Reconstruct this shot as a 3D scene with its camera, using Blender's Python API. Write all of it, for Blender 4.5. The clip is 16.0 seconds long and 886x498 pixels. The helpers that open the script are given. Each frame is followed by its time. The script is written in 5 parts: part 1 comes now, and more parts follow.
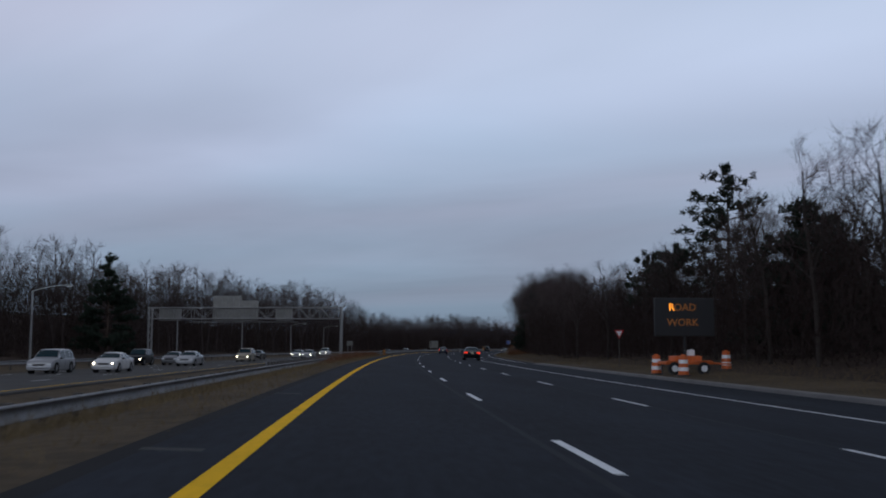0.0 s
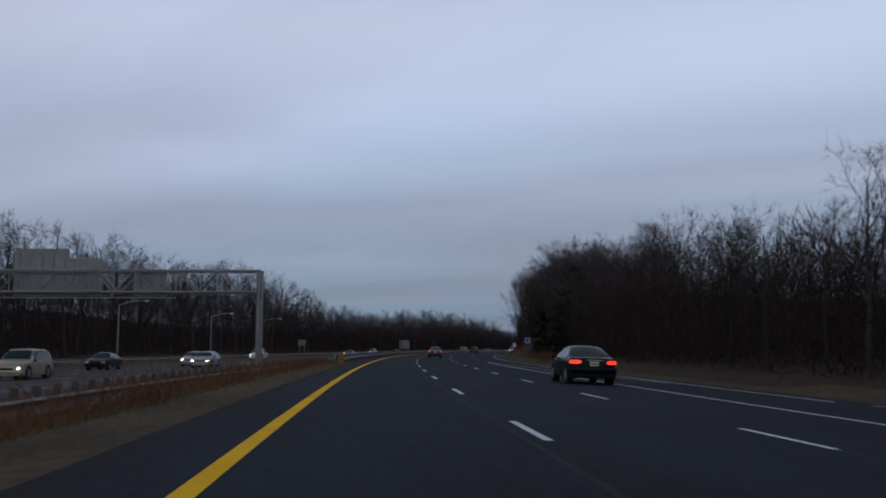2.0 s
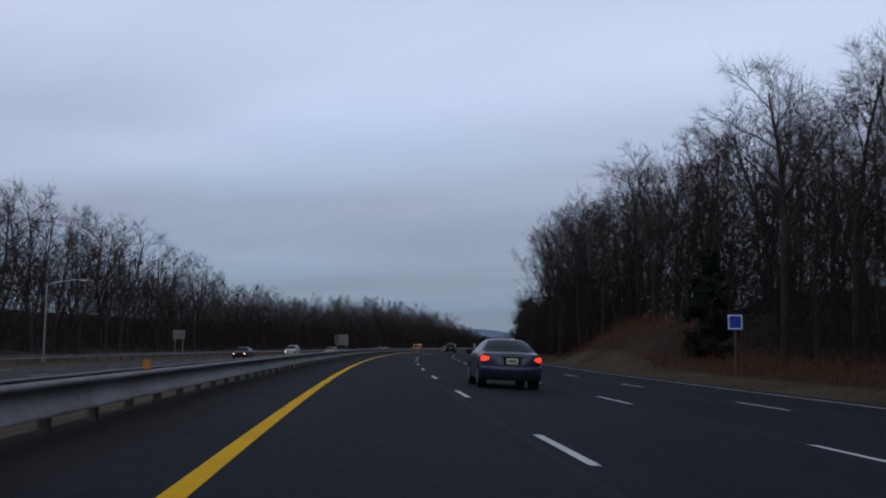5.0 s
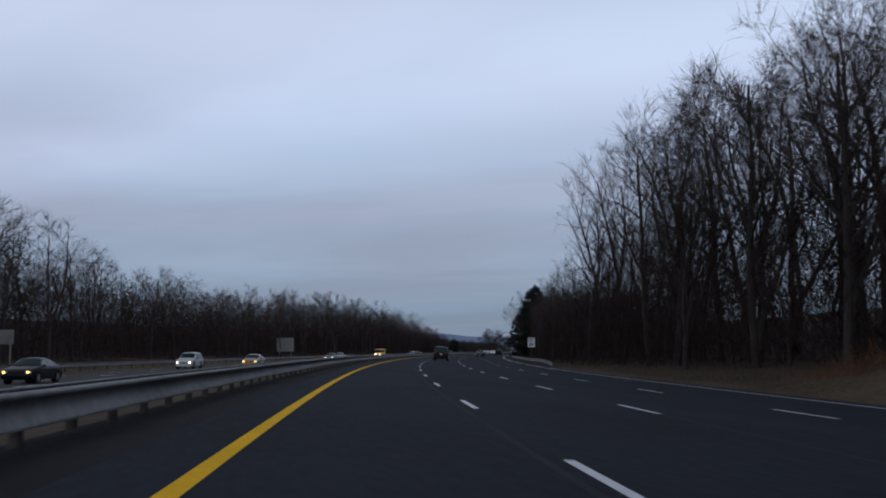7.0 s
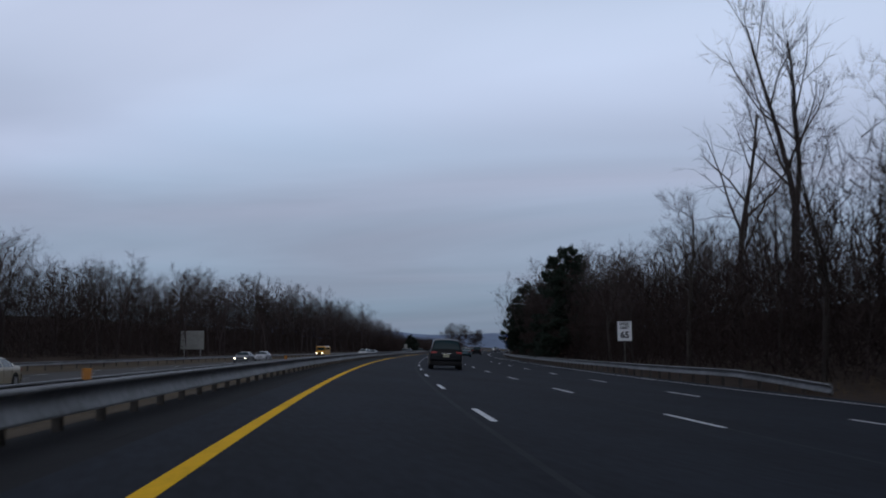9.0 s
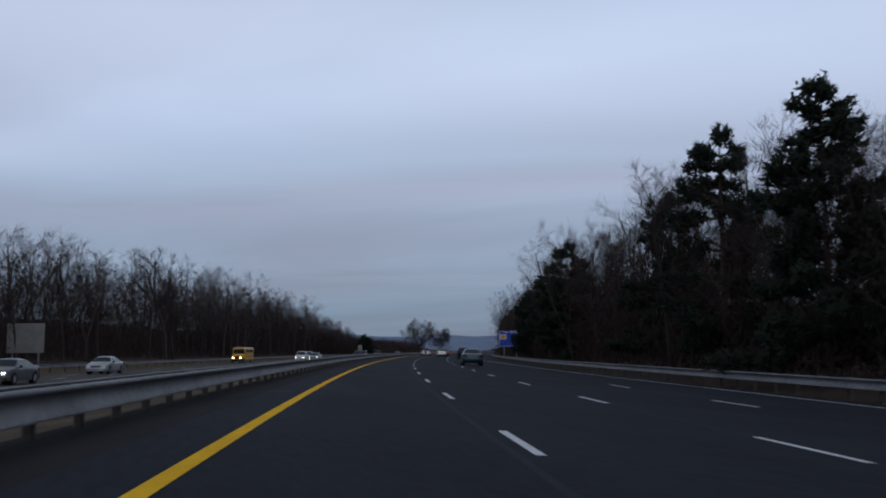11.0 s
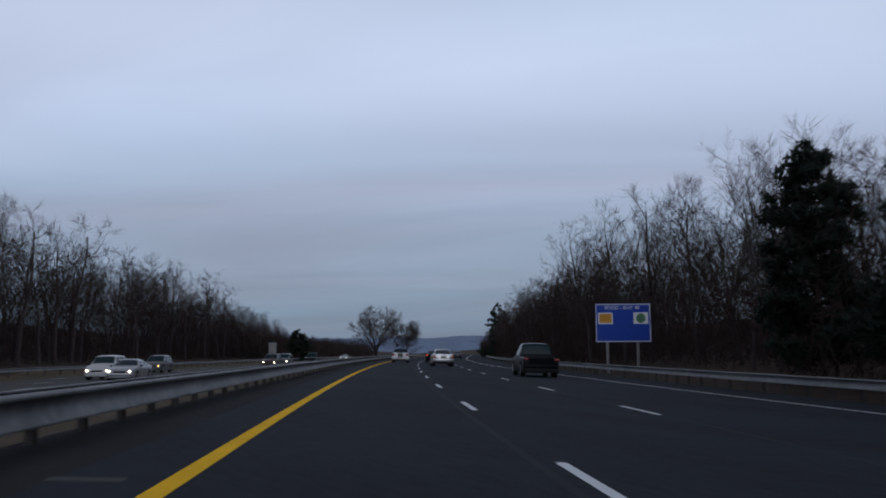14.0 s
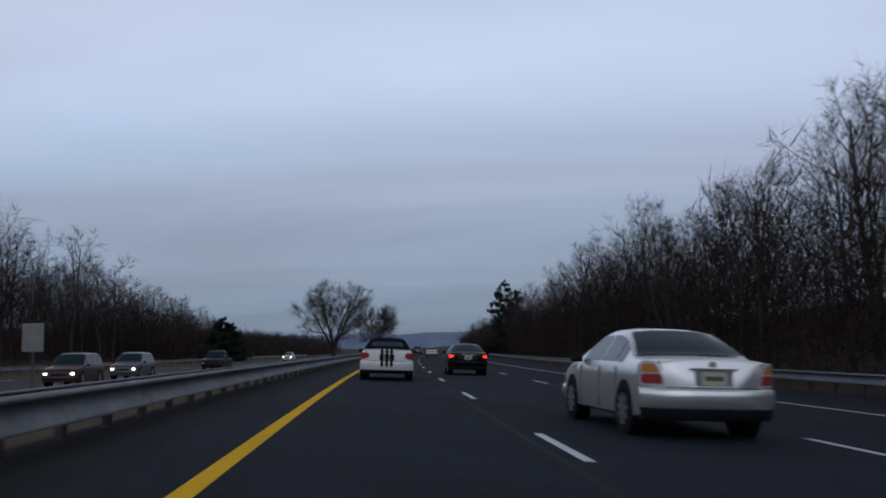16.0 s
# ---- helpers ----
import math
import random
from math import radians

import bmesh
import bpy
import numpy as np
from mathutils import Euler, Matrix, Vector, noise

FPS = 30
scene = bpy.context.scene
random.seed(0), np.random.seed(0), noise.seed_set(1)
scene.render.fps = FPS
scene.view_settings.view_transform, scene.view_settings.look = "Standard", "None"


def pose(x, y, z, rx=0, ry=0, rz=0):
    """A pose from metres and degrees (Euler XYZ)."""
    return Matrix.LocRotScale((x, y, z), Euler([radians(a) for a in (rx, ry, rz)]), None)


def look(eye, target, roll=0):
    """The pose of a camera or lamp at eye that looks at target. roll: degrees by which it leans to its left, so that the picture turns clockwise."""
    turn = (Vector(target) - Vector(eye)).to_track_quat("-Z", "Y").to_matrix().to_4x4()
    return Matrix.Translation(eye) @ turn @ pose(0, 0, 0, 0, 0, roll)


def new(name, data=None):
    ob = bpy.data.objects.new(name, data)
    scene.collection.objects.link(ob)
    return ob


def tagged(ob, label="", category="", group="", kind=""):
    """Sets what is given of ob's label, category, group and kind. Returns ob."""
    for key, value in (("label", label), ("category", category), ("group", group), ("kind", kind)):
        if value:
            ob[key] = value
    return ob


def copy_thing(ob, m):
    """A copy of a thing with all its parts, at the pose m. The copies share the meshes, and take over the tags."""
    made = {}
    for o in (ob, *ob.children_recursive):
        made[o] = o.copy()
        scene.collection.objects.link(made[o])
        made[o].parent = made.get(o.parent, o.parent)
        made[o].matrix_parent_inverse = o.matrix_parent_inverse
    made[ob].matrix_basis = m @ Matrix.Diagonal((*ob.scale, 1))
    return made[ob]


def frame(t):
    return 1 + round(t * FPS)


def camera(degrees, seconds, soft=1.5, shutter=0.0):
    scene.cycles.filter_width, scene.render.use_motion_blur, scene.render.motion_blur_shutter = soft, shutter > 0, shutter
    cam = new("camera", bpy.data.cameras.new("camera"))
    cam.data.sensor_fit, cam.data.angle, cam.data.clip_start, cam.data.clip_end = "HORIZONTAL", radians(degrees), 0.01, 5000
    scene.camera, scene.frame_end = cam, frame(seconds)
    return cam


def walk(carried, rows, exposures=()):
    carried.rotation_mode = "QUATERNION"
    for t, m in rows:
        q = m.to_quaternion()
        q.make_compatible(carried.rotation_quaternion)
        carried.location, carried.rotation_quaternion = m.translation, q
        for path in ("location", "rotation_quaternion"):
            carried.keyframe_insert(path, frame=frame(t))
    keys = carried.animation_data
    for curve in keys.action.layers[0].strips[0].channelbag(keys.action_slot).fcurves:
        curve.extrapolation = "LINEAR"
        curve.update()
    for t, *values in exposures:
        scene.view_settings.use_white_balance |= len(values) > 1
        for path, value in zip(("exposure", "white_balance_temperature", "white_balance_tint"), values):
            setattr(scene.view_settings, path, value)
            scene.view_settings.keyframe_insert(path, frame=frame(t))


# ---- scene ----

# ---- the road's line: heading integrated from curvature (1/km) at stations along it ----
KNOT_S = [-100, 0, 100, 200, 300, 400, 500, 600, 700, 800, 900, 1000]
KNOT_K = [0.379, 0.379, 0.575, 0.722, 0.945, 0.612, 0.555, 0.41, 0.28, -0.1, -0.4, -0.4]
STEP = 5.0
ST = np.arange(-300, 1001, STEP)
CURV = np.interp(ST, KNOT_S, KNOT_K) / 1000
HEAD = np.concatenate([[0], np.cumsum((CURV[1:] + CURV[:-1]) / 2 * STEP)])
HEAD -= np.interp(0, ST, HEAD)
MID = (HEAD[1:] + HEAD[:-1]) / 2
LX = np.concatenate([[0], np.cumsum(np.sin(MID) * STEP)])
LY = np.concatenate([[0], np.cumsum(np.cos(MID) * STEP)])
LX -= np.interp(0, ST, LX)
LY -= np.interp(0, ST, LY)


def line(s):
    """Point and heading of the road's line at station s; straight beyond its ends."""
    h = np.interp(s, ST, HEAD)
    over = np.maximum(s - ST[-1], 0) + np.minimum(s - ST[0], 0)
    return np.interp(s, ST, LX) + over * np.sin(h), np.interp(s, ST, LY) + over * np.cos(h), h


def road_xy(s, off):
    """World x, y of a place at station s, off metres to the right of the line."""
    x, y, h = line(s)
    return x + off * np.cos(h), y - off * np.sin(h)


def road_pose(s, off, z, turn=0.0):
    """A pose at that place whose y axis runs along the road."""
    x, y = road_xy(s, off)
    return pose(float(x), float(y), z, 0, 0, -math.degrees(float(line(s)[2])) + turn)


# ---- camera: time, station, shift to the right, yaw off the road, tilt, roll ----
EYE = 1.055
WALK = [
    (0.0, 0.02, -0.11, 4.0, 5.93, 0.04), (0.5, 17.9, -0.16, 4.36, 5.83, 0.15),
    (1.0, 35.47, -0.14, 4.4, 5.91, 0.13), (1.5, 52.54, -0.07, 4.39, 6.01, -0.01),
    (2.0, 69.88, -0.12, 4.4, 5.97, -0.0), (2.5, 87.4, -0.1, 4.29, 5.78, -0.36),
    (3.0, 104.29, -0.16, 4.46, 5.7, -0.21), (3.5, 121.44, -0.17, 4.42, 5.79, -0.34),
    (4.0, 137.82, -0.14, 4.62, 5.81, -0.55), (4.5, 154.03, -0.15, 4.7, 5.82, -0.46),
    (5.0, 170.09, -0.15, 4.78, 5.82, -0.38), (5.5, 186.04, -0.15, 4.87, 5.82, -0.29),
    (6.0, 201.9, -0.15, 4.95, 5.82, -0.2), (6.5, 217.71, -0.16, 5.03, 5.83, -0.11),
    (7.0, 233.49, -0.02, 4.82, 6.1, 0.27), (7.5, 249.67, 0.08, 4.67, 6.11, -0.21),
    (8.0, 265.76, 0.06, 4.9, 6.2, -0.03), (8.5, 282.04, 0.13, 5.16, 6.07, -0.07),
    (9.0, 298.4, 0.13, 4.78, 5.96, 0.24), (9.5, 314.74, 0.15, 4.74, 5.99, 0.28),
    (10.0, 331.09, 0.18, 4.69, 6.01, 0.31), (10.5, 347.49, 0.2, 4.65, 6.04, 0.34),
    (11.0, 363.97, 0.23, 4.6, 6.07, 0.38), (11.5, 380.56, 0.25, 4.56, 6.09, 0.41),
    (12.0, 397.28, 0.3, 4.42, 6.14, 0.76), (12.5, 414.07, 0.28, 4.44, 6.09, 1.07),
    (13.0, 430.98, 0.26, 4.11, 6.1, 0.74), (13.5, 448.03, 0.19, 4.32, 6.15, 0.32),
    (14.0, 465.21, 0.2, 4.15, 6.18, 0.5), (14.5, 482.56, 0.12, 4.31, 6.12, 1.04),
    (15.0, 499.93, -0.02, 4.59, 6.08, 0.16), (15.5, 518.02, -0.03, 4.21, 5.91, 0.16),
    (16.0, 535.44, -0.02, 4.05, 5.98, 0.7),]
cam = camera(49.8, 16.0, soft=1.9, shutter=0.15)
rows = []
for t, s, shift, yaw, tilt, roll in WALK:
    x, y = road_xy(s, shift)
    heading = math.degrees(float(line(s)[2])) + yaw
    rows.append((t, pose(float(x), float(y), EYE, 90 + tilt, 0, -heading) @ pose(0, 0, 0, 0, 0, -roll)))
walk(cam, rows, [(0.0, -0.11), (2.5, -0.11), (3.5, -0.02), (5.0, 0.03), (6.5, 0.06), (8.0, 0.06), (8.7, -0.01), (16.0, -0.02)])

# ---- overcast dusk sky ----
world = bpy.data.worlds.new("dusk_sky")
scene.world = world
world.use_nodes = True
wn, wl = world.node_tree.nodes, world.node_tree.links
wn.clear()


def wnode(kind, **kw):
    n = wn.new(kind)
    for key, value in kw.items():
        n.inputs[key].default_value = value
    return n


geo = wnode("ShaderNodeTexCoord")
sep = wnode("ShaderNodeSeparateXYZ")
wl.new(geo.outputs["Generated"], sep.inputs[0])
ramp = wn.new("ShaderNodeValToRGB")
ramp.color_ramp.interpolation = "EASE"
stops = [(0.0, (0.166, 0.222, 0.308)), (0.03, (0.204, 0.266, 0.362)), (0.10, (0.28, 0.342, 0.46)),
         (0.20, (0.40, 0.47, 0.625)), (0.33, (0.53, 0.60, 0.775)), (0.5, (0.31, 0.345, 0.43)), (1.0, (0.10, 0.11, 0.14))]
el = ramp.color_ramp.elements
while len(el) < len(stops):
    el.new(0.5)
for e, (at, colour) in zip(el, stops):
    e.position, e.color = at, (*colour, 1)
wl.new(sep.outputs["Z"], ramp.inputs[0])
# long cloud streaks, flattened towards the horizon as a layer overhead would be
lift = wn.new("ShaderNodeMath")
lift.operation = "ADD"
lift.inputs[1].default_value = 0.12
wl.new(sep.outputs["Z"], lift.inputs[0])
flat = wn.new("ShaderNodeVectorMath")
flat.operation = "DIVIDE"
wl.new(geo.outputs["Generated"], flat.inputs[0])
wl.new(lift.outputs[0], flat.inputs[1])
mapn = wn.new("ShaderNodeMapping")
mapn.vector_type = "TEXTURE"
mapn.inputs["Rotation"].default_value = (0, 0, radians(-29))
mapn.inputs["Scale"].default_value = (3.2, 1.3, 1000.0)
wl.new(flat.outputs[0], mapn.inputs[0])
cloud = wnode("ShaderNodeTexNoise", Scale=0.95, Detail=4.5, Roughness=0.55, Distortion=0.6)
wl.new(mapn.outputs[0], cloud.inputs[0])
tone = wn.new("ShaderNodeMapRange")
for key, value in (("From Min", 0.33), ("From Max", 0.68), ("To Min", 0.885), ("To Max", 1.12)):
    tone.inputs[key].default_value = value
wl.new(cloud.outputs["Fac"], tone.inputs["Value"])
# a long brighter streak where the layer is thin, climbing to the right
across = wn.new("ShaderNodeSeparateXYZ")
wl.new(mapn.outputs[0], across.inputs[0])
wave = wn.new("ShaderNodeMath")
wave.operation = "MULTIPLY_ADD"
wave.inputs[1].default_value = 0.5
wl.new(cloud.outputs["Fac"], wave.inputs[0])
wl.new(across.outputs["Y"], wave.inputs[2])
away = wn.new("ShaderNodeMath")
away.operation = "SUBTRACT"
away.inputs[1].default_value = 2.17
wl.new(wave.outputs[0], away.inputs[0])
dist = wn.new("ShaderNodeMath")
dist.operation = "ABSOLUTE"
wl.new(away.outputs[0], dist.inputs[0])
streak = wn.new("ShaderNodeMapRange")
streak.interpolation_type = "SMOOTHSTEP"
for key, value in (("From Min", 0.0), ("From Max", 0.42), ("To Min", 0.15), ("To Max", 0.0)):
    streak.inputs[key].default_value = value
wl.new(dist.outputs[0], streak.inputs["Value"])
lit = wn.new("ShaderNodeMath")
wl.new(tone.outputs[0], lit.inputs[0])
wl.new(streak.outputs[0], lit.inputs[1])
bright = wn.new("ShaderNodeMix")
bright.data_type, bright.blend_type = "RGBA", "MULTIPLY"
bright.inputs["Factor"].default_value = 1.0
wl.new(ramp.outputs[0], bright.inputs[6])
wl.new(lit.outputs[0], bright.inputs[7])
# thin places show bluer, thick ones greyer with a trace of violet
veil = wnode("ShaderNodeTexNoise", Scale=0.9, Detail=2.0, Roughness=0.5, Distortion=0.5)
wl.new(mapn.outputs[0], veil.inputs[0])
hue = wn.new("ShaderNodeMix")
hue.data_type = "RGBA"
hue.inputs[6].default_value, hue.inputs[7].default_value = (1.04, 0.99, 1.0, 1), (0.955, 1.01, 1.025, 1)
span_ = wn.new("ShaderNodeMapRange")
for key, value in (("From Min", 0.38), ("From Max", 0.62)):
    span_.inputs[key].default_value = value
wl.new(veil.outputs["Fac"], span_.inputs["Value"])
wl.new(span_.outputs[0], hue.inputs["Factor"])
tinted = wn.new("ShaderNodeMix")
tinted.data_type, tinted.blend_type = "RGBA", "MULTIPLY"
tinted.inputs["Factor"].default_value = 1.0
wl.new(bright.outputs[2], tinted.inputs[6])
wl.new(hue.outputs[2], tinted.inputs[7])
# the cloud is a little thinner behind
dusk = wn.new("ShaderNodeMapRange")
for key, value in (("From Min", -0.6), ("From Max", 0.6), ("To Min", 1.45), ("To Max", 1.0)):
    dusk.inputs[key].default_value = value
wl.new(sep.outputs["Y"], dusk.inputs["Value"])
dim = wn.new("ShaderNodeMix")
dim.data_type, dim.blend_type = "RGBA", "MULTIPLY"
dim.inputs["Factor"].default_value = 1.0
wl.new(tinted.outputs[2], dim.inputs[6])
wl.new(dusk.outputs[0], dim.inputs[7])
sky = wn.new("ShaderNodeTexSky")
sky.sky_type, sky.sun_disc = "NISHITA", False
sky.sun_elevation, sky.sun_rotation = radians(6), radians(200)
thin = wn.new("ShaderNodeMix")
thin.data_type, thin.blend_type = "RGBA", "ADD"
thin.inputs["Factor"].default_value = 0.004
wl.new(dim.outputs[2], thin.inputs[6])
wl.new(sky.outputs[0], thin.inputs[7])
back = wn.new("ShaderNodeBackground")
back.inputs[1].default_value = 1.0
wl.new(thin.outputs[2], back.inputs[0])
wout = wn.new("ShaderNodeOutputWorld")
wl.new(back.outputs[0], wout.inputs[0])

sun = new("sun", bpy.data.lights.new("sun", "SUN"))
sun.data.energy, sun.data.angle, sun.data.color = 0.12, radians(40), (1.0, 0.93, 0.85)
sun.matrix_world = look((0, 0, 0), (0.3, 0.8, -0.8))

# ---- materials ----
def material(name, colour, rough=0.8, metal=0.0, dark=0.7, light=1.25, fine=8.0, coarse=0.6, bump=0.0, spec=0.5, per_object=0.0, warp=None):
    """A surface with grain and larger patches, at world size; per_object varies it from piece to piece."""
    m = bpy.data.materials.new(name)
    m.use_nodes = True
    nt = m.node_tree
    bsdf = nt.nodes["Principled BSDF"]
    bsdf.inputs["Roughness"].default_value = rough
    bsdf.inputs["Metallic"].default_value = metal
    bsdf.inputs["Specular IOR Level"].default_value = spec
    pos = nt.nodes.new("ShaderNodeNewGeometry")
    at = pos.outputs["Position"]
    if warp:
        mp = nt.nodes.new("ShaderNodeMapping")
        mp.inputs["Scale"].default_value = warp
        nt.links.new(at, mp.inputs[0])
        at = mp.outputs[0]
    a = nt.nodes.new("ShaderNodeTexNoise")
    a.inputs["Scale"].default_value, a.inputs["Detail"].default_value = fine, 4
    b = nt.nodes.new("ShaderNodeTexNoise")
    b.inputs["Scale"].default_value, b.inputs["Detail"].default_value = coarse, 3
    nt.links.new(at, a.inputs[0])
    nt.links.new(at, b.inputs[0])
    mul = nt.nodes.new("ShaderNodeMath")
    mul.operation = "ADD"
    nt.links.new(a.outputs["Fac"], mul.inputs[0])
    nt.links.new(b.outputs["Fac"], mul.inputs[1])
    total = mul.outputs[0]
    if per_object:
        info = nt.nodes.new("ShaderNodeObjectInfo")
        sc = nt.nodes.new("ShaderNodeMath")
        sc.operation = "MULTIPLY_ADD"
        sc.inputs[1].default_value = per_object
        nt.links.new(info.outputs["Random"], sc.inputs[0])
        nt.links.new(total, sc.inputs[2])
        total = sc.outputs[0]
    mr = nt.nodes.new("ShaderNodeMapRange")
    mr.inputs["From Min"].default_value, mr.inputs["From Max"].default_value = 0.7, 1.3 + per_object
    nt.links.new(total, mr.inputs["Value"])
    mix = nt.nodes.new("ShaderNodeMix")
    mix.data_type = "RGBA"
    mix.inputs[6].default_value = (*[c * dark for c in colour], 1)
    mix.inputs[7].default_value = (*[c * light for c in colour], 1)
    nt.links.new(mr.outputs[0], mix.inputs["Factor"])
    nt.links.new(mix.outputs[2], bsdf.inputs["Base Color"])
    if bump:
        bp = nt.nodes.new("ShaderNodeBump")
        bp.inputs["Strength"].default_value, bp.inputs["Distance"].default_value = bump, 0.02
        nt.links.new(a.outputs["Fac"], bp.inputs["Height"])
        nt.links.new(bp.outputs[0], bsdf.inputs["Normal"])
    return m


def glowing(name, colour, strength):
    m = bpy.data.materials.new(name)
    m.use_nodes = True
    bsdf = m.node_tree.nodes["Principled BSDF"]
    bsdf.inputs["Base Color"].default_value = (*colour, 1)
    bsdf.inputs["Emission Color"].default_value = (*colour, 1)
    bsdf.inputs["Emission Strength"].default_value = strength
    bsdf.inputs["Roughness"].default_value = 0.3
    return m


def plain(name, colour, rough=0.4, metal=0.0, coat=0.0, spec=0.5):
    m = bpy.data.materials.new(name)
    m.use_nodes = True
    bsdf = m.node_tree.nodes["Principled BSDF"]
    bsdf.inputs["Base Color"].default_value = (*colour, 1)
    bsdf.inputs["Roughness"].default_value = rough
    bsdf.inputs["Metallic"].default_value = metal
    bsdf.inputs["Coat Weight"].default_value = coat
    bsdf.inputs["Coat Roughness"].default_value = 0.08
    bsdf.inputs["Specular IOR Level"].default_value = spec
    return m


ASPHALT = material("asphalt", (0.0145, 0.0182, 0.0262), 0.92, 0, 0.62, 1.34, 9, 0.45, 0.25, 0.12, 0, (1.0, 0.22, 1.0))
ASPHALT_OLD = material("worn_asphalt", (0.07, 0.068, 0.066), 0.92, 0, 0.75, 1.2, 25, 0.18, 0.2, 0.12)
# shoulder asphalt; the shade near the guardrail is part of this dark colour
SHOULDER = material("shaded_shoulder_asphalt", (0.014, 0.0145, 0.016), 0.92, 0, 0.6, 1.3, 22, 0.35, 0.3, 0.12)
SEAL = material("tar_seal", (0.021, 0.0245, 0.031), 0.9, 0, 0.7, 1.25, 5, 0.3, 0.1, 0.14, 0, (1.0, 0.3, 1.0))
YELLOW = material("yellow_paint", (0.88, 0.50, 0.012), 0.9, 0, 0.85, 1.1, 14, 0.8, 0.05, 0.1)
WHITE = material("white_road_paint", (0.72, 0.74, 0.76), 0.6, 0, 0.72, 1.1, 14, 1.2, 0.05, 0.5, 0.25)
GRASS = material("winter_grass", (0.084, 0.063, 0.039), 0.95, 0, 0.5, 1.35, 3.0, 0.22, 0.6, 0.1)
LITTER = material("leaf_litter", (0.05, 0.035, 0.026), 0.95, 0, 0.55, 1.35, 2.0, 0.15, 0.6, 0.1)
STRAW = material("dry_grass_blades", (0.15, 0.112, 0.062), 0.9, 0, 0.6, 1.3, 2.5, 0.3, 0, 0.1)
RUSSET = material("russet_brush", (0.13, 0.062, 0.033), 0.9, 0, 0.6, 1.3, 2.0, 0.3, 0, 0.1)
CONCRETE = material("kerb_concrete", (0.17, 0.165, 0.16), 0.85, 0, 0.7, 1.2, 9, 0.5, 0.2, 0.3)
BARK = material("grey_brown_bark", (0.048, 0.04, 0.035), 0.92, 0, 0.6, 1.4, 6, 0.4, 0.3, 0.15, 0.5)
TWIG = material("twig_bark", (0.056, 0.042, 0.039), 0.9, 0, 0.65, 1.4, 3, 0.3, 0, 0.15, 0.6)
BRUSH = material("bramble_stems", (0.037, 0.026, 0.023), 0.92, 0, 0.6, 1.4, 2, 0.12, 0, 0.1)
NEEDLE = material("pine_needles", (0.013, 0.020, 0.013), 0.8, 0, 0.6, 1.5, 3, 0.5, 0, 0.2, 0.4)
PINEBARK = material("pine_bark", (0.06, 0.043, 0.034), 0.92, 0, 0.6, 1.4, 7, 0.6, 0.3, 0.15)
GALV = material("galvanised_steel", (0.2, 0.207, 0.215), 0.62, 0.15, 0.62, 1.22, 6, 0.5, 0.03, 0.3)
GALV_DULL = material("weathered_steel_post", (0.09, 0.082, 0.075), 0.75, 0.2, 0.6, 1.3, 9, 0.8, 0.1)
STEEL_LIGHT = material("painted_grey_steel", (0.22, 0.215, 0.21), 0.6, 0.3, 0.75, 1.15, 5, 0.4, 0.02)
ALU = material("sign_back_aluminium", (0.24, 0.235, 0.215), 0.6, 0.25, 0.8, 1.1, 2.5, 0.5)
SIGN_BLUE = material("blue_sign_sheeting", (0.005, 0.05, 0.36), 0.4, 0, 0.92, 1.06, 4, 0.8)
SIGN_WHITE = plain("white_sign_sheeting", (0.78, 0.79, 0.8), 0.45)
SIGN_BLACK = plain("black_sign_lettering", (0.015, 0.015, 0.016), 0.5)
SIGN_RED = plain("red_sign_sheeting", (0.45, 0.02, 0.02), 0.45)
LOGO_ORANGE = plain("orange_logo_panel", (0.62, 0.28, 0.02), 0.5)
LOGO_GREEN = plain("green_logo_disc", (0.09, 0.2, 0.11), 0.5)
AMBER = material("amber_marker_sheeting", (0.47, 0.18, 0.018), 0.5, 0, 0.55, 1.15, 9, 2.5)
SAFETY_ORANGE = material("safety_orange_paint", (0.62, 0.13, 0.025), 0.55, 0, 0.8, 1.15, 6, 1.0)
LED = glowing("amber_leds", (1.0, 0.32, 0.03), 1.6)
LED_DIM = glowing("dim_amber_leds", (0.36, 0.13, 0.03), 0.12)
BOARD = plain("black_message_board", (0.012, 0.012, 0.013), 0.6)
# bare woods tinted blue-grey: aerial haze mixed into the base colour
HAZE_WOOD = material("hazed_far_hill", (0.20, 0.25, 0.34), 1.0, 0, 0.85, 1.12, 0.02, 0.004, 0, 0.0)

# ---- mesh helpers ----
def mesh_from(name, verts, faces, mat, smooth=False):
    me = bpy.data.meshes.new(name)
    me.from_pydata([tuple(v) for v in verts], [], faces)
    me.materials.append(mat)
    if smooth:
        me.shade_smooth()
    me.update()
    return me


def mesh_fast(name, verts, tris, mat):
    """A triangle mesh from arrays."""
    me = bpy.data.meshes.new(name)
    verts = np.asarray(verts, dtype=np.float32)
    tris = np.asarray(tris, dtype=np.int32)
    me.vertices.add(len(verts))
    me.vertices.foreach_set("co", verts.ravel())
    me.loops.add(tris.size)
    me.loops.foreach_set("vertex_index", tris.ravel())
    me.polygons.add(len(tris))
    me.polygons.foreach_set("loop_start", np.arange(0, tris.size, 3, dtype=np.int32))
    me.materials.append(mat)
    me.update(calc_edges=True)
    me.validate()
    return me


def part(name, bm, mat, parent, label=""):
    """Links a bmesh (or a mesh) as one mesh object under a thing or a part."""
    if isinstance(bm, bmesh.types.BMesh):
        me = bpy.data.meshes.new(name)
        bm.to_mesh(me)
        bm.free()
        me.materials.append(mat)
    else:
        me = bm
    ob = new(name, me)
    ob.parent = parent
    return tagged(ob, label) if label else ob


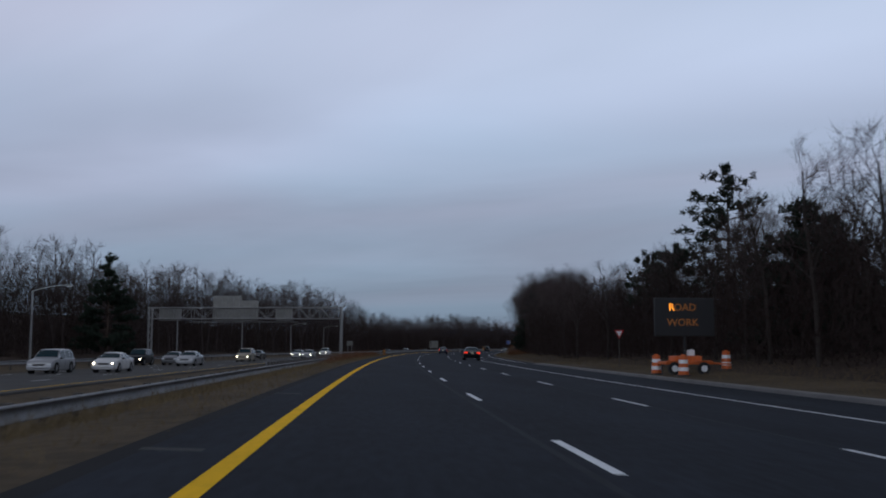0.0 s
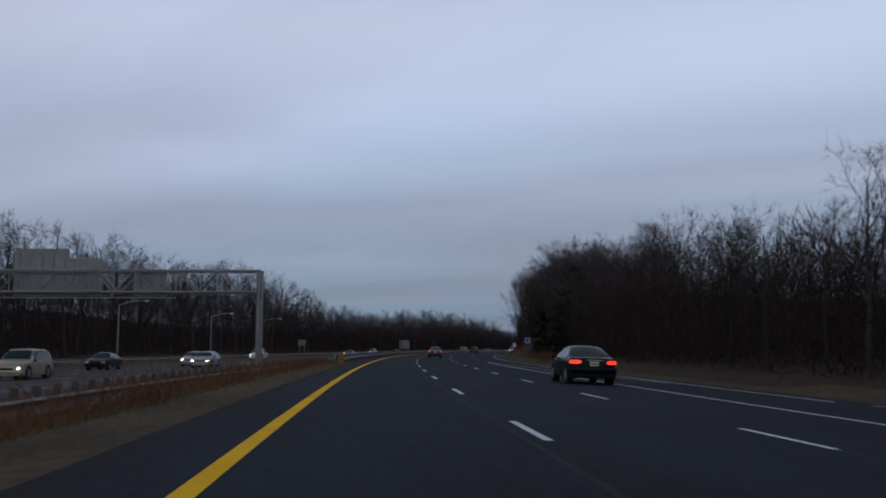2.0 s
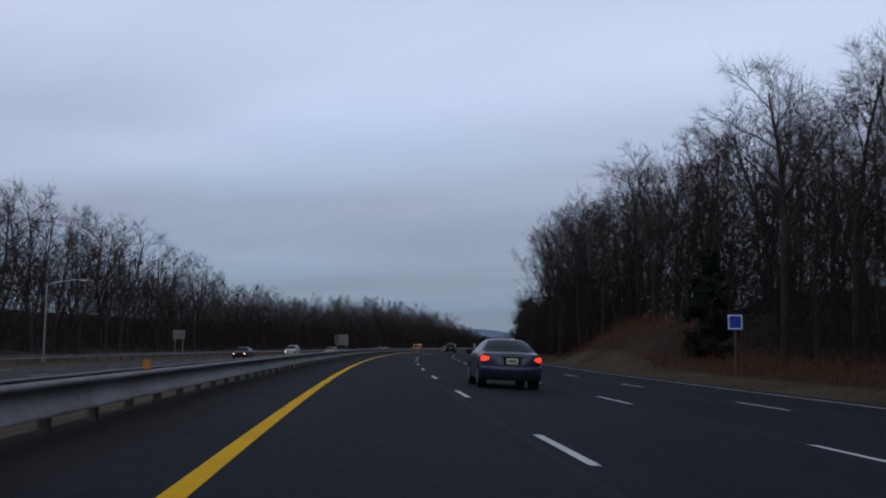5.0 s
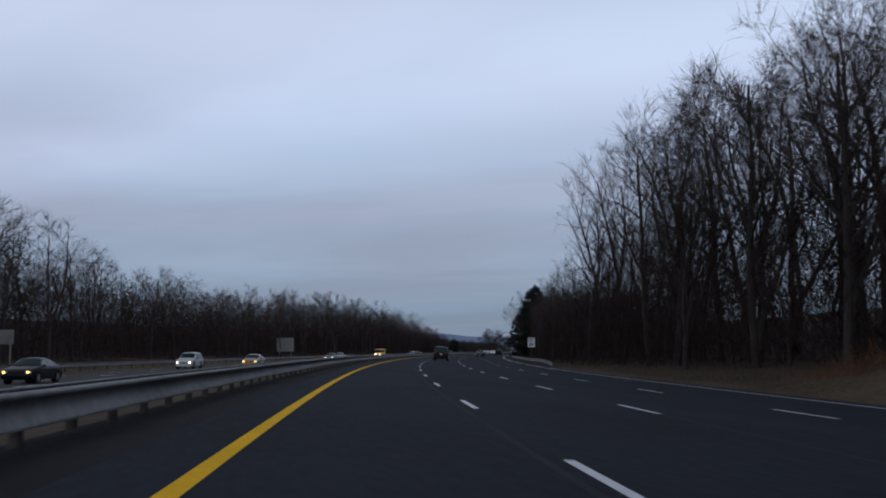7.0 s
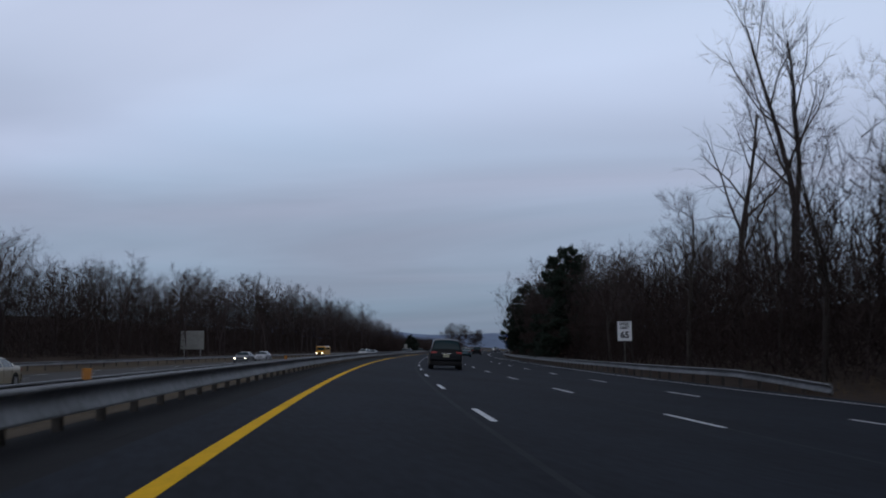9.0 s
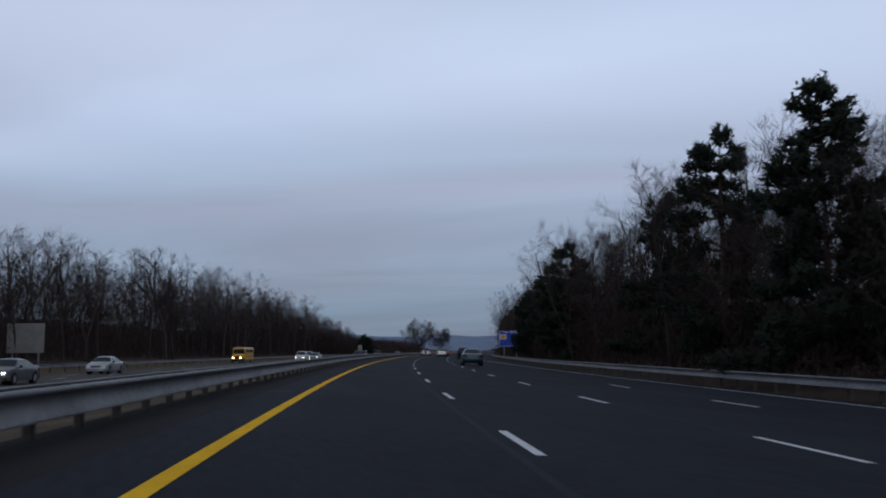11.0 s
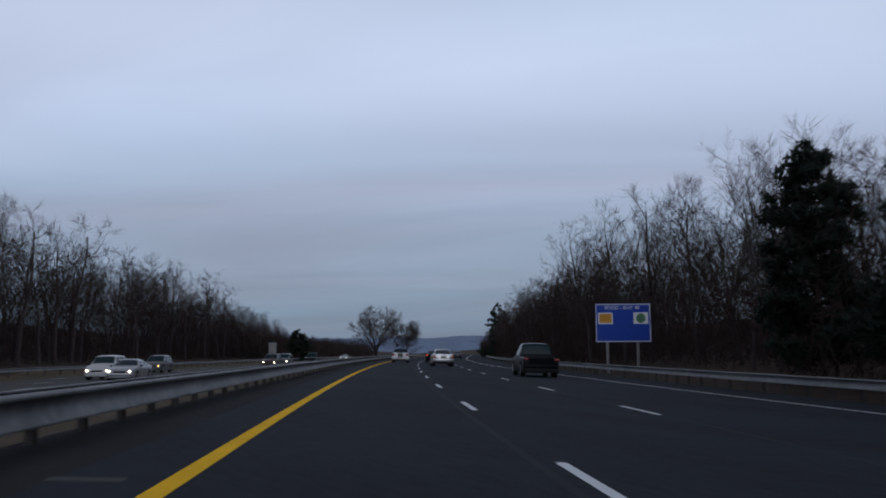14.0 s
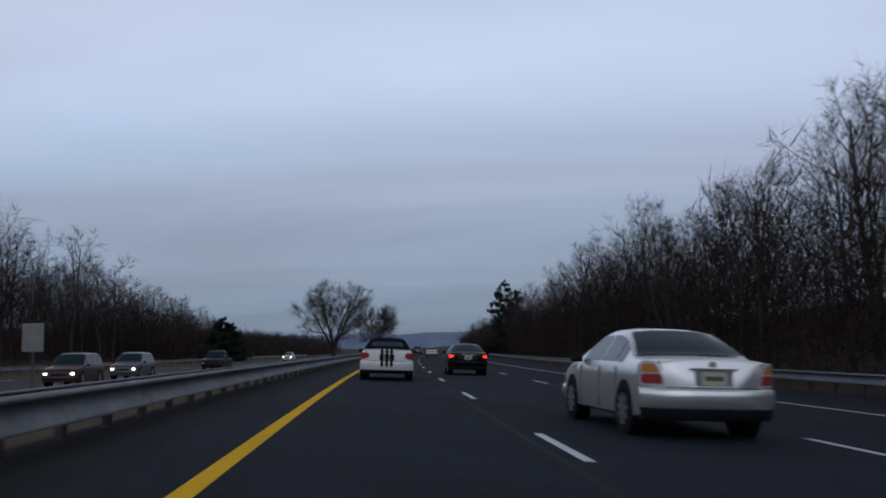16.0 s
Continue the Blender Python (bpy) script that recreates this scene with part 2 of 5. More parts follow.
def thing(name, m, label, category, group="", kind=""):
    ob = new(name)
    ob.empty_display_size = 0.2
    ob.matrix_world = m
    return tagged(ob, label, category, group, kind)


def box(bm, cx, cy, cz, sx, sy, sz, bevel=0.0, turn=None):
    """Adds a box with that centre and those sizes, edges bevelled."""
    got = bmesh.ops.create_cube(bm, size=1.0)["verts"]
    bmesh.ops.scale(bm, vec=(sx, sy, sz), verts=got)
    if bevel:
        edges = list({e for v in got for e in v.link_edges})
        res = bmesh.ops.bevel(bm, geom=edges, offset=bevel, segments=2, affect="EDGES", profile=0.5)
        got = list({v for f in res["faces"] for v in f.verts} | {v for v in got if v.is_valid})
    if turn is not None:
        bmesh.ops.rotate(bm, cent=(0, 0, 0), matrix=turn, verts=got)
    bmesh.ops.translate(bm, vec=(cx, cy, cz), verts=got)
    return got


def tube(bm, a, b, r1, r2=None, sides=8, caps=True):
    """Adds a tapered tube from a to b."""
    a, b = Vector(a), Vector(b)
    r2 = r1 if r2 is None else r2
    got = bmesh.ops.create_cone(bm, cap_ends=caps, segments=sides, radius1=r1, radius2=r2, depth=(b - a).length)["verts"]
    m = Matrix.Translation((a + b) / 2) @ (b - a).to_track_quat("Z", "Y").to_matrix().to_4x4()
    bmesh.ops.transform(bm, matrix=m, verts=got)
    return got


def letters(name, words, size, mat, parent, place, depth=0.004, bold=0.0):
    """Raised lettering with the built-in font, centred at place, facing -y of its parent."""
    cu = bpy.data.curves.new(name, "FONT")
    cu.body, cu.size, cu.extrude = words, size, depth
    cu.offset = size * bold
    cu.align_x, cu.align_y = "CENTER", "CENTER"
    cu.resolution_u = 2
    tmp = bpy.data.objects.new(name, cu)
    me = bpy.data.meshes.new_from_object(tmp)
    bpy.data.objects.remove(tmp)
    me.materials.clear()
    me.materials.append(mat)
    me.transform(pose(*place, 90, 0, 0))
    ob = new(name, me)
    ob.parent = parent
    return ob


# ---- lie of the land ----
FALL = 0.0367
L_SIDE = [(-2500, 40), (-800, 26), (-200, 9), (-110, 4.5), (-75, 1.2), (-55, 0.1), (-42, -0.5), (-33.5, -0.85), (-31.6, -0.74), (-14.2, -0.72),
          (-12.4, -0.86), (-9, -0.95), (-6.2, -0.42), (-4.2, 0.0), (-2.6, 0.07)]
R_SIDE = [(14.7, -0.56), (16.5, -0.5), (19, -0.3), (24, 0.2), (40, 1.6), (75, 4.5), (200, 10), (800, 26), (2500, 40)]
LAND = L_SIDE + [(-2.5, 0.0918 - 0.012), (0, -0.012), (14.5, -0.5321 - 0.012)] + R_SIDE
LAND_X, LAND_Z = [a for a, b in LAND], [b for a, b in LAND]


# heights of the woods and where their edge runs
RIGHT_H = ([-60, 40, 72, 90, 100, 148, 160, 175, 195, 235, 262, 300, 318, 348, 366, 395, 412, 430, 470, 477, 483, 512, 522, 545, 560, 575, 600, 650, 700, 800],
           [11.5, 11.5, 10.8, 9.4, 9.8, 11.0, 12.6, 12.5, 13.5, 18, 22, 21, 15, 11, 10, 10.5, 13, 13.2, 14, 13.5, 8, 12, 14.5, 13.5, 13, 13.5, 12.2, 11.5, 10, 10])
RIGHT_O = ([-60, 60, 90, 110, 200, 260, 300, 340, 370, 505, 511, 537, 543, 800], [22, 22, 22, 21, 22, 27, 20, 18.5, 18.5, 18, 21.5, 21.5, 18, 18])
LEFT_H = ([-60, 120, 200, 270, 305, 345, 380, 470, 520, 560, 600, 645, 700, 750, 790], [15.5, 16.3, 17.8, 20.5, 22, 19, 16.5, 16.8, 18.5, 20, 19.2, 19.2, 16.5, 13, 7])


def land(s, off):
    """Height of the ground at a place on the plan."""
    s, off = np.asarray(s, float), np.asarray(off, float)
    z = np.interp(off, LAND_X, LAND_Z)
    # a grassy bank beside the merging lane
    along = np.exp(-((s - 252) / 17.0) ** 4)
    across = np.clip((off - 15.2) / 6.5, 0, 1)
    z = z + along * 3.1 * across * across * (3 - 2 * across) * np.clip((70 - off) / 30, 0, 1)
    # the slip road's verge rises behind its kerb
    early = np.clip((96 - s) / 8, 0, 1)
    z = z + early * 0.17 * np.clip((off - 13.45) / 0.1, 0, 1) * np.clip((60 - off) / 20, 0, 1)
    rough = 0.12 * np.sin(s * 0.31 + off * 0.7) * np.sin(off * 0.43 - s * 0.13)
    edge = np.clip((np.abs(off - 6) - 12) / 6, 0, 1) * np.where((off < -13) & (off > -33), 0, 1)
    # wooded slopes rise behind the first trees on both sides
    up = np.clip((off - np.interp(s, *RIGHT_O) - 10.0) / 22.0, 0, 1)
    z = z + (0.22 + 0.05 * np.sin(s * 0.11)) * np.interp(s, *RIGHT_H) * up * up * (3 - 2 * up) * np.clip((320 - off) / 200, 0, 1) * np.clip((1010 - s) / 80, 0, 1)
    up = np.clip((-off - 56.0) / 22.0, 0, 1)
    z = z + (0.25 + 0.05 * np.sin(s * 0.09)) * np.interp(s, *LEFT_H) * up * up * (3 - 2 * up) * np.clip((320 + off) / 200, 0, 1) * np.clip((800 - s) / 60, 0, 1)
    return z + rough * edge * (1 + 3.0 * np.clip((np.abs(off) - 30) / 20, 0, 1))


offs = np.array([-2500, -1500, -800, -450, -260, -160, -110, -90, -75, -70, -65, -61, -57, -53, -48, -42, -38, -33.5, -31.6, -23, -14.2, -13, -12.4, -10.5, -9, -7.6, -6.2,
                 -5.2, -4.2, -3.4, -2.6, -2.5, 0, 5, 10, 13.4, 13.45, 13.55, 14.5, 14.7, 15.2, 16, 17, 18, 19, 20.5, 22, 24, 26, 28, 30, 33, 36, 40, 44, 50, 62, 75, 110, 160, 260, 450, 800, 1500, 2500])
stas = np.concatenate([[-2500, -1200, -600, -300], np.arange(-200, 800, 4.0), [820, 860, 920, 1000, 1150, 1400, 1800, 2400, 3200, 4200]])
SS, OO = np.meshgrid(stas, offs, indexing="ij")
inner = np.clip(OO, -500, 500)
gx, gy = road_xy(SS, inner)
gx, gy = gx + (OO - inner) * math.cos(0.18), gy - (OO - inner) * math.sin(0.18)
gz = land(SS, OO)
gv = np.stack([gx, gy, gz], -1).reshape(-1, 3)
n_o = len(offs)
gf, gm = [], []
for i in range(len(stas) - 1):
    for j in range(n_o - 1):
        a = i * n_o + j
        gf.append((a, a + 1, a + n_o + 1, a + n_o))
        gm.append(1 if offs[j] >= (16 if 104 < stas[i] < 200 or 270 < stas[i] <= 322 else 14.5 if stas[i] > 322 else 18) or offs[j] < -40 else 0)
ground_me = mesh_from("ground", gv, gf, GRASS)
ground_me.materials.append(LITTER)
ground_me.polygons.foreach_set("material_index", gm)
ground = tagged(new("ground", ground_me), "winter grass verges and leaf-littered woodland floor", "ground", kind="structure")


# ---- carriageways ----
def strip(name, s0, s1, left, right, height, mat, parent=None, step=4.0, thick=0.0, label=""):
    """A band along the road between two offsets (numbers or functions of s); height gives z at (s, off)."""
    ss = np.arange(s0, s1 + 0.01, (s1 - s0) / max(1, round((s1 - s0) / step)))
    lf = left if callable(left) else (lambda s: left)
    rf = right if callable(right) else (lambda s: right)
    verts, faces = [], []
    for s in ss:
        for o in (lf(s), (lf(s) + rf(s)) / 2, rf(s)):
            x, y = road_xy(s, o)
            verts.append((float(x), float(y), height(s, o)))
    n = len(ss)
    for i in range(n - 1):
        for j in range(2):
            a = i * 3 + j
            faces.append((a, a + 1, a + 4, a + 3))
    if thick:
        base = len(verts)
        for i in range(n):
            for j in (0, 2):
                x, y, z = verts[i * 3 + j]
                verts.append((x, y, z - thick))
        for i in range(n - 1):
            faces.append((i * 3, i * 3 + 3, base + (i + 1) * 2, base + i * 2))
            faces.append((i * 3 + 2, base + i * 2 + 1, base + (i + 1) * 2 + 1, i * 3 + 5))
    ob = new(name, mesh_from(name, verts, faces, mat))
    if parent:
        ob.parent = parent
    return tagged(ob, label) if label else ob


def deck(s, o):
    return -FALL * o


def paint(s, o):
    return -FALL * o + 0.005


def tar(s, o):
    return -FALL * o + 0.003


YEL = -1.40          # middle of the yellow edge line
W1 = 3.466
D1, D2, D3 = YEL + W1, YEL + W1 + 3.66, YEL + W1 + 7.32
EDGE = D2 + 3.56

road = tagged(strip("road", -300, 1000, -2.35, 14.3, deck, ASPHALT, thick=0.25), "dark asphalt motorway carriageway with painted lanes", "road", kind="structure")
strip("shoulder", -300, 1000, -2.62, -2.35, lambda s, o: deck(s, o) - 0.004, SHOULDER, road, thick=0.2, label="crumbling shoulder edge, its colour darkened for shade")
strip("yellow_edge_line", -300, 1000, YEL - 0.095, YEL + 0.095, paint, YELLOW, road, label="yellow painted left edge line")
strip("joint_seal", -300, 1000, D1 - 0.32, D1 - 0.22, tar, SEAL, road, label="dark tar-sealed paving joint")
strip("joint_seal", -300, 1000, D2 - 0.05, D2 + 0.02, tar, SEAL, road, label="dark tar-sealed paving joint")


def gore(s):
    return EDGE + 0.12 + (170.5 - s) * 0.055


def outer(s):
    """The right edge line of the merging lane and of the lane that ends."""
    return float(np.interp(s, [60, 96, 135, 400, 470, 560, 600, 1000], [13.1, 13.1, 13.25, 13.2, 12.0, 9.75, EDGE, EDGE]))


strip("edge_line", -300, 170.5, EDGE - 0.065, EDGE + 0.065, paint, WHITE, road, label="white painted right edge line")
strip("gore_line", 112, 170.3, lambda s: gore(s) - 0.06, lambda s: gore(s) + 0.06, paint, WHITE, road, label="white painted gore line")
strip("edge_line", 97, 1000, lambda s: outer(s) - 0.065, lambda s: outer(s) + 0.065, paint, WHITE, road, label="white painted right edge line")
FIRST = 8.59
for off, n0, n1 in ((D1, -3, 62), (D2, -3, 62), (D3, 15, 33)):
    for n in range(n0, n1):
        s = FIRST + 12.19 * n
        ob = strip("lane_dash", s, s + 3.2, off - 0.062, off + 0.062, paint, WHITE, road, step=3.2)
for off in (-2.1,):
    for s in (9.5, 21.0, 60.2, 388, 437, 473):
        strip("pale_bar", s, s + 0.22, off - 0.3, off + 0.3, tar, ASPHALT_OLD, road, step=0.22, label="pale strip across the shoulder")


# opposing carriageway
def deck_opp(s, o):
    return -0.70 + 0.008 * (o + 23)


opp = tagged(strip("opposing_road", -300, 1000, -31.4, -14.4, deck_opp, ASPHALT_OLD, thick=0.25), "worn grey opposing motorway carriageway", "road", kind="structure")
for off in (-29.6, -15.2):
    strip("edge_line", -300, 1000, off - 0.06, off + 0.06, lambda s, o: deck_opp(s, o) + 0.005, YELLOW if off > -20 else WHITE, opp)
for off in (-18.8, -22.4, -26.0):
    for n in range(-3, 66):
        s = 3.0 + 12.19 * n
        strip("lane_dash", s, s + 3.05, off - 0.06, off + 0.06, lambda s, o: deck_opp(s, o) + 0.005, WHITE, opp, step=3.05)

# paving below the rail, with the rail's shade in its dark colour
strip("shoulder", 138, 1000, lambda s: float(np.interp(s, [138, 150], [-2.7, -4.05])), -2.62, lambda s, o: deck(s, -2.62) - 0.004 + (o + 2.62) * 0.045, SHOULDER, road, thick=0.4, label="paved strip under the guardrail, its colour darkened for shade")

# kerb beside the slip road
kv, kf = [], []
prof = [(13.3, -0.02), (13.32, 0.14), (13.36, 0.165), (13.58, 0.165), (13.6, 0.0)]
ks = np.arange(-120, 96.1, 4.0)
for s in ks:
    drop = np.clip((96 - s) / 8, 0, 1)
    for o, z in prof:
        x, y = road_xy(s, o)
        kv.append((float(x), float(y), -FALL * 13.45 + z * drop - 0.01))
for i in range(len(ks) - 1):
    for j in range(4):
        a = i * 5 + j
        kf.append((a, a + 1, a + 6, a + 5))
tagged(new("kerb", mesh_from("kerb", kv, kf, CONCRETE)), "pale concrete kerb along the slip road", "kerb", kind="structure")


# ---- guardrails ----
def beam_mesh(name, ss, offf, zf, side, mat, tall=1.0):
    """A W-shaped steel beam swept along the road; side +1 bulges to the right."""
    w = [(0.0, 0.156), (0.07, 0.157), (0.112, 0.148), (0.122, 0.128), (0.108, 0.106), (0.05, 0.088), (0.0, 0.062), (-0.022, 0.03), (-0.026, -0.005), (-0.012, -0.045),
         (0.02, -0.09), (0.05, -0.125), (0.056, -0.142), (0.046, -0.157), (0.0, -0.158), (-0.03, -0.145), (-0.034, -0.05), (-0.042, 0.0), (-0.036, 0.05), (-0.01, 0.088), (0.06, 0.12), (0.06, 0.138), (-0.004, 0.142)]
    verts, faces = [], []
    for s in ss:
        for dx, dz in w:
            x, y = road_xy(s, offf(s) + side * dx)
            verts.append((float(x), float(y), zf(s) + dz * tall))
    n = len(w)
    for i in range(len(ss) - 1):
        for j in range(n):
            a, b = i * n + j, i * n + (j + 1) % n
            f = (a, b, b + n, a + n)
            faces.append(f if side < 0 else f[::-1])
    faces.append(tuple(range(n)))
    faces.append(tuple(range((len(ss) - 1) * n, len(ss) * n)))
    me = mesh_from(name, verts, faces, mat, True)
    me.set_sharp_from_angle(angle=radians(60))
    return me


def ibeam(h):
    """A short I-section post, foot at the origin."""
    bm = bmesh.new()
    box(bm, 0, 0.07, h / 2, 0.1, 0.008, h)
    box(bm, 0, -0.07, h / 2, 0.1, 0.008, h)
    box(bm, 0, 0, h / 2, 0.007, 0.132, h)
    me = bpy.data.meshes.new("post")
    bm.to_mesh(me)
    bm.free()
    me.materials.append(GALV_DULL)
    return me


def block(w):
    bm = bmesh.new()
    box(bm, 0, 0, 0, w, 0.12, 0.34)
    me = bpy.data.meshes.new("blockout")
    bm.to_mesh(me)
    bm.free()
    me.materials.append(GALV_DULL)
    return me


def guardrail(label, s0, s1, offf, topf, side, spacing, double=False, posts_to=None, mat=None, tall=1.0):
    """Beam, posts and blockouts along the road. side: where its traffic is, +1 right."""
    rail = thing("guardrail", Matrix.Identity(4), label, "guardrail", "guardrails", "structure")
    ss = np.arange(s0, s1 + 0.01, 4.0)
    zmid = lambda s: topf(s) - 0.155 * tall
    part("beam", beam_mesh("beam", ss, offf, zmid, side, mat or GALV, tall), None, rail)
    if double:
        part("beam", beam_mesh("beam", ss, lambda s: offf(s) - side * 0.42, zmid, -side, mat or GALV, tall), None, rail)
    post_me, block_me = ibeam(1.25), block(0.1)
    s = s0 + 0.5
    while s < (posts_to or s1):
        off = offf(s) - side * 0.21
        p = new("post", post_me)
        p.parent = rail
        p.matrix_world = road_pose(s, off, zmid(s) + 0.17 - 1.25)
        b = new("blockout", block_me)
        b.parent = rail
        b.matrix_world = road_pose(s, offf(s) - side * 0.1, zmid(s))
        if double:
            b = new("blockout", block_me)
            b.parent = rail
            b.matrix_world = road_pose(s, offf(s) - side * 0.32, zmid(s))
        s += spacing
    return rail


def near_off(s):
    return float(np.interp(s, [130, 150, 185], [-3.25, -3.45, -3.55]))


def near_top(s):
    return float(np.interp(s, [130, 150, 1000], [0.66, 0.66, 0.65]))


guardrail("long galvanised steel median guardrail on steel posts", 137, 760, near_off, near_top, 1, 1.905, True, 706, None, 1.25)
guardrail("weathered galvanised guardrail in the grassy median", -60, 126, lambda s: float(np.interp(s, [-60, 90, 126], [-6.3, -6.1, -5.2])),
          lambda s: float(np.interp(s, [-60, 20, 126], [0.16, 0.12, 0.22])), 1, 1.905)
guardrail("weathered guardrail facing the opposing traffic in the median", 84, 190, lambda s: -11.2, lambda s: -0.13, -1, 1.905)
guardrail("galvanised guardrail along the right shoulder below the trees", 329, 790, lambda s: float(np.interp(s, [329, 345, 1000], [14.9, 14.35, 14.35])),
          lambda s: float(np.interp(s, [329, 336, 1000], [-0.15, 0.16, 0.16])), -1, 1.905, False, 720)
guardrail("dull guardrail beyond the opposing carriageway", -120, 800, lambda s: -32.2, lambda s: 0.02, 1, 3.81)

# ---- bare trees ----
def limb_verts(a, b, r1, r2, sides, V, T):
    """A tapered limb with that many sides, appended to the arrays."""
    d = b - a
    n = np.linalg.norm(d)
    if n < 1e-6:
        return
    d = d / n
    u = np.cross(d, (0.3, 0.5, 0.81))
    u /= np.linalg.norm(u) + 1e-9
    w = np.cross(d, u)
    base = len(V)
    for k in range(sides):
        q = 2 * math.pi * k / sides
        V.append(a + r1 * (math.cos(q) * u + math.sin(q) * w))
    if r2 <= 0:
        V.append(b)
        for k in range(sides):
            T.append((base + k, base + (k + 1) % sides, base + sides))
        return
    for k in range(sides):
        q = 2 * math.pi * k / sides
        V.append(b + r2 * (math.cos(q) * u + math.sin(q) * w))
    for k in range(sides):
        k2 = (k + 1) % sides
        T.append((base + k, base + k2, base + sides + k2))
        T.append((base + k, base + sides + k2, base + sides + k))


def unit(v):
    return v / (np.linalg.norm(v) + 1e-9)


def grow(rng, height, stems, clear, open_, count=(11, 6, 5), thick=1.0, up=0.07, spread=(0.22, 0.42)):
    """A bare tree: arrays of trunk and limbs, arrays of branches, and the places and ways of its twigs."""
    VT, TT, VC, TC, P, D = [], [], [], [], [], []
    wob, lift = (0.07, 0.14, 0.18, 0.2), (0.03, up, 0.05, 0.03)

    def branch(p, d, length, r, level):
        segs = (7, 5, 3, 1)[level]
        V, T = (VT, TT) if level < 2 else (VC, TC)
        end = (0.30, 0.22, 0.3, 0.0)[level]
        pts, dirs, rad = [p], [d], [r]
        for i in range(segs):
            d = unit(d + rng.normal(0, wob[level], 3) + np.array([0, 0, lift[level]]))
            q = p + d * length / segs
            r2 = rad[0] * (1 - (1 - end) * (i + 1) / segs)
            if level == 2 and i == segs - 1:
                r2 = 0.0
            limb_verts(p, q, rad[-1], r2, (7, 4, 3, 3)[level], V, T)
            p = q
            pts.append(p), dirs.append(d), rad.append(r2)
        if level == 3:
            for u in rng.random(2):
                P.append(pts[0] * (1 - u) + pts[1] * u)
                D.append(dirs[1])
            return
        if level == 2:
            for i in range(segs):
                P.append((pts[i] + pts[i + 1]) / 2)
                D.append(dirs[i + 1])
        n = count[level]
        turn = rng.uniform(0, 6.28)
        first = (0.12, 0.24, 0.2)[level]
        for k in range(n):
            f = min(first + (1 - first) * (k + rng.random() * 0.8) / n, 0.995)
            i = int(f * segs)
            u = f * segs - i
            at = pts[i] * (1 - u) + pts[i + 1] * u
            dd = dirs[i + 1]
            turn += 2.4 + rng.normal(0, 0.45)
            e1 = unit(np.cross(dd, (0.31, 0.22, 0.92) if abs(dd[2]) < 0.9 else (1.0, 0.1, 0)))
            e2 = np.cross(dd, e1)
            ang = rng.uniform(0.65, 1.1) * open_ * (1.15 - 0.45 * f)
            nd = unit(dd * math.cos(ang) + (e1 * math.cos(turn) + e2 * math.sin(turn)) * math.sin(ang))
            ln = length * (0.6, 0.54, 0.56)[level] * (1.1 - 0.6 * f) * rng.uniform(0.7, 1.2)
            rr = rad[i] * (1 - u) + rad[i + 1] * u
            branch(at, nd, ln, max(rr * (0.55, 0.55, 0.6)[level], (0.02, 0.011, 0.007)[level] * thick), level + 1)

    r0 = 0.0125 * height * thick
    lean = unit(np.array([rng.normal(0, 0.06), rng.normal(0, 0.06), 1.0]))
    foot = lean * height * clear
    limb_verts(np.array([0, 0, -0.5]), lean * 0.5, r0 * 1.6, r0 * 1.08, 8, VT, TT)
    limb_verts(lean * 0.5, foot, r0 * 1.08, r0 * 0.95, 8, VT, TT)
    q0 = rng.uniform(0, 6.28)
    for k in range(stems):
        q = q0 + 6.28 * k / stems + rng.normal(0, 0.3)
        tilt = (0.0 if stems == 1 else rng.uniform(*spread) * open_)
        d = unit(lean + np.array([math.cos(q), math.sin(q), 0]) * math.tan(tilt))
        branch(foot, d, height * (1 - clear) * rng.uniform(0.85, 1.0), r0 * (0.92 if stems == 1 else 0.7), 0)
    VT, VC, P = np.array(VT), np.array(VC), np.array(P)
    k = height / np.percentile(P[:, 2], 99.0)
    return VT * k, TT, VC * k, TC, P * k, np.array(D)


def slivers(rng, base, d, length, width):
    """Finest twigs, one sliver each, from base along d."""
    n = len(base)
    d = d / (np.linalg.norm(d, axis=1)[:, None] + 1e-9)
    e = np.cross(d, rng.normal(0, 1, (n, 3)))
    e /= np.linalg.norm(e, axis=1)[:, None] + 1e-9
    w = (width * rng.uniform(0.6, 1.3, n))[:, None] * 0.5
    V = np.stack([base - e * w, base + e * w, base + d * (length * rng.uniform(0.5, 1.4, n))[:, None]], 1)
    return V.reshape(-1, 3), np.arange(3 * n).reshape(-1, 3)


def twigs(rng, VC, TC, P, D, per, length, width):
    """Adds the finest twigs to a crown, fanned out along the ways of its branches."""
    base = np.repeat(P, per, 0) + rng.normal(0, 0.06, (len(P) * per, 3))
    way = np.repeat(D, per, 0) + rng.normal(0, 0.42, (len(P) * per, 3)) + np.array([0, 0, 0.12])
    V, T = slivers(rng, base, way, length, width)
    return np.concatenate([VC, V]), np.concatenate([np.array(TC), T + len(VC)])


def bare_tree(seed, height, stems, clear, open_, label, count=(11, 6, 5), per=2, thick=1.0, length=0.9, width=0.018, up=0.07, spread=(0.22, 0.42)):
    VT, TT, VC, TC, P, D = grow(np.random.default_rng(seed), height, stems, clear, open_, count, thick, up, spread)
    VC, TC = twigs(np.random.default_rng(seed + 500), VC, TC, P, D, per, length, width)
    t = thing("bare_tree", Matrix.Identity(4), label, "tree", "bare trees beside the road")
    part("trunk", mesh_fast("trunk", VT, TT, BARK), None, t)
    part("crown", mesh_fast("crown", VC, TC, TWIG), None, t)
    return t


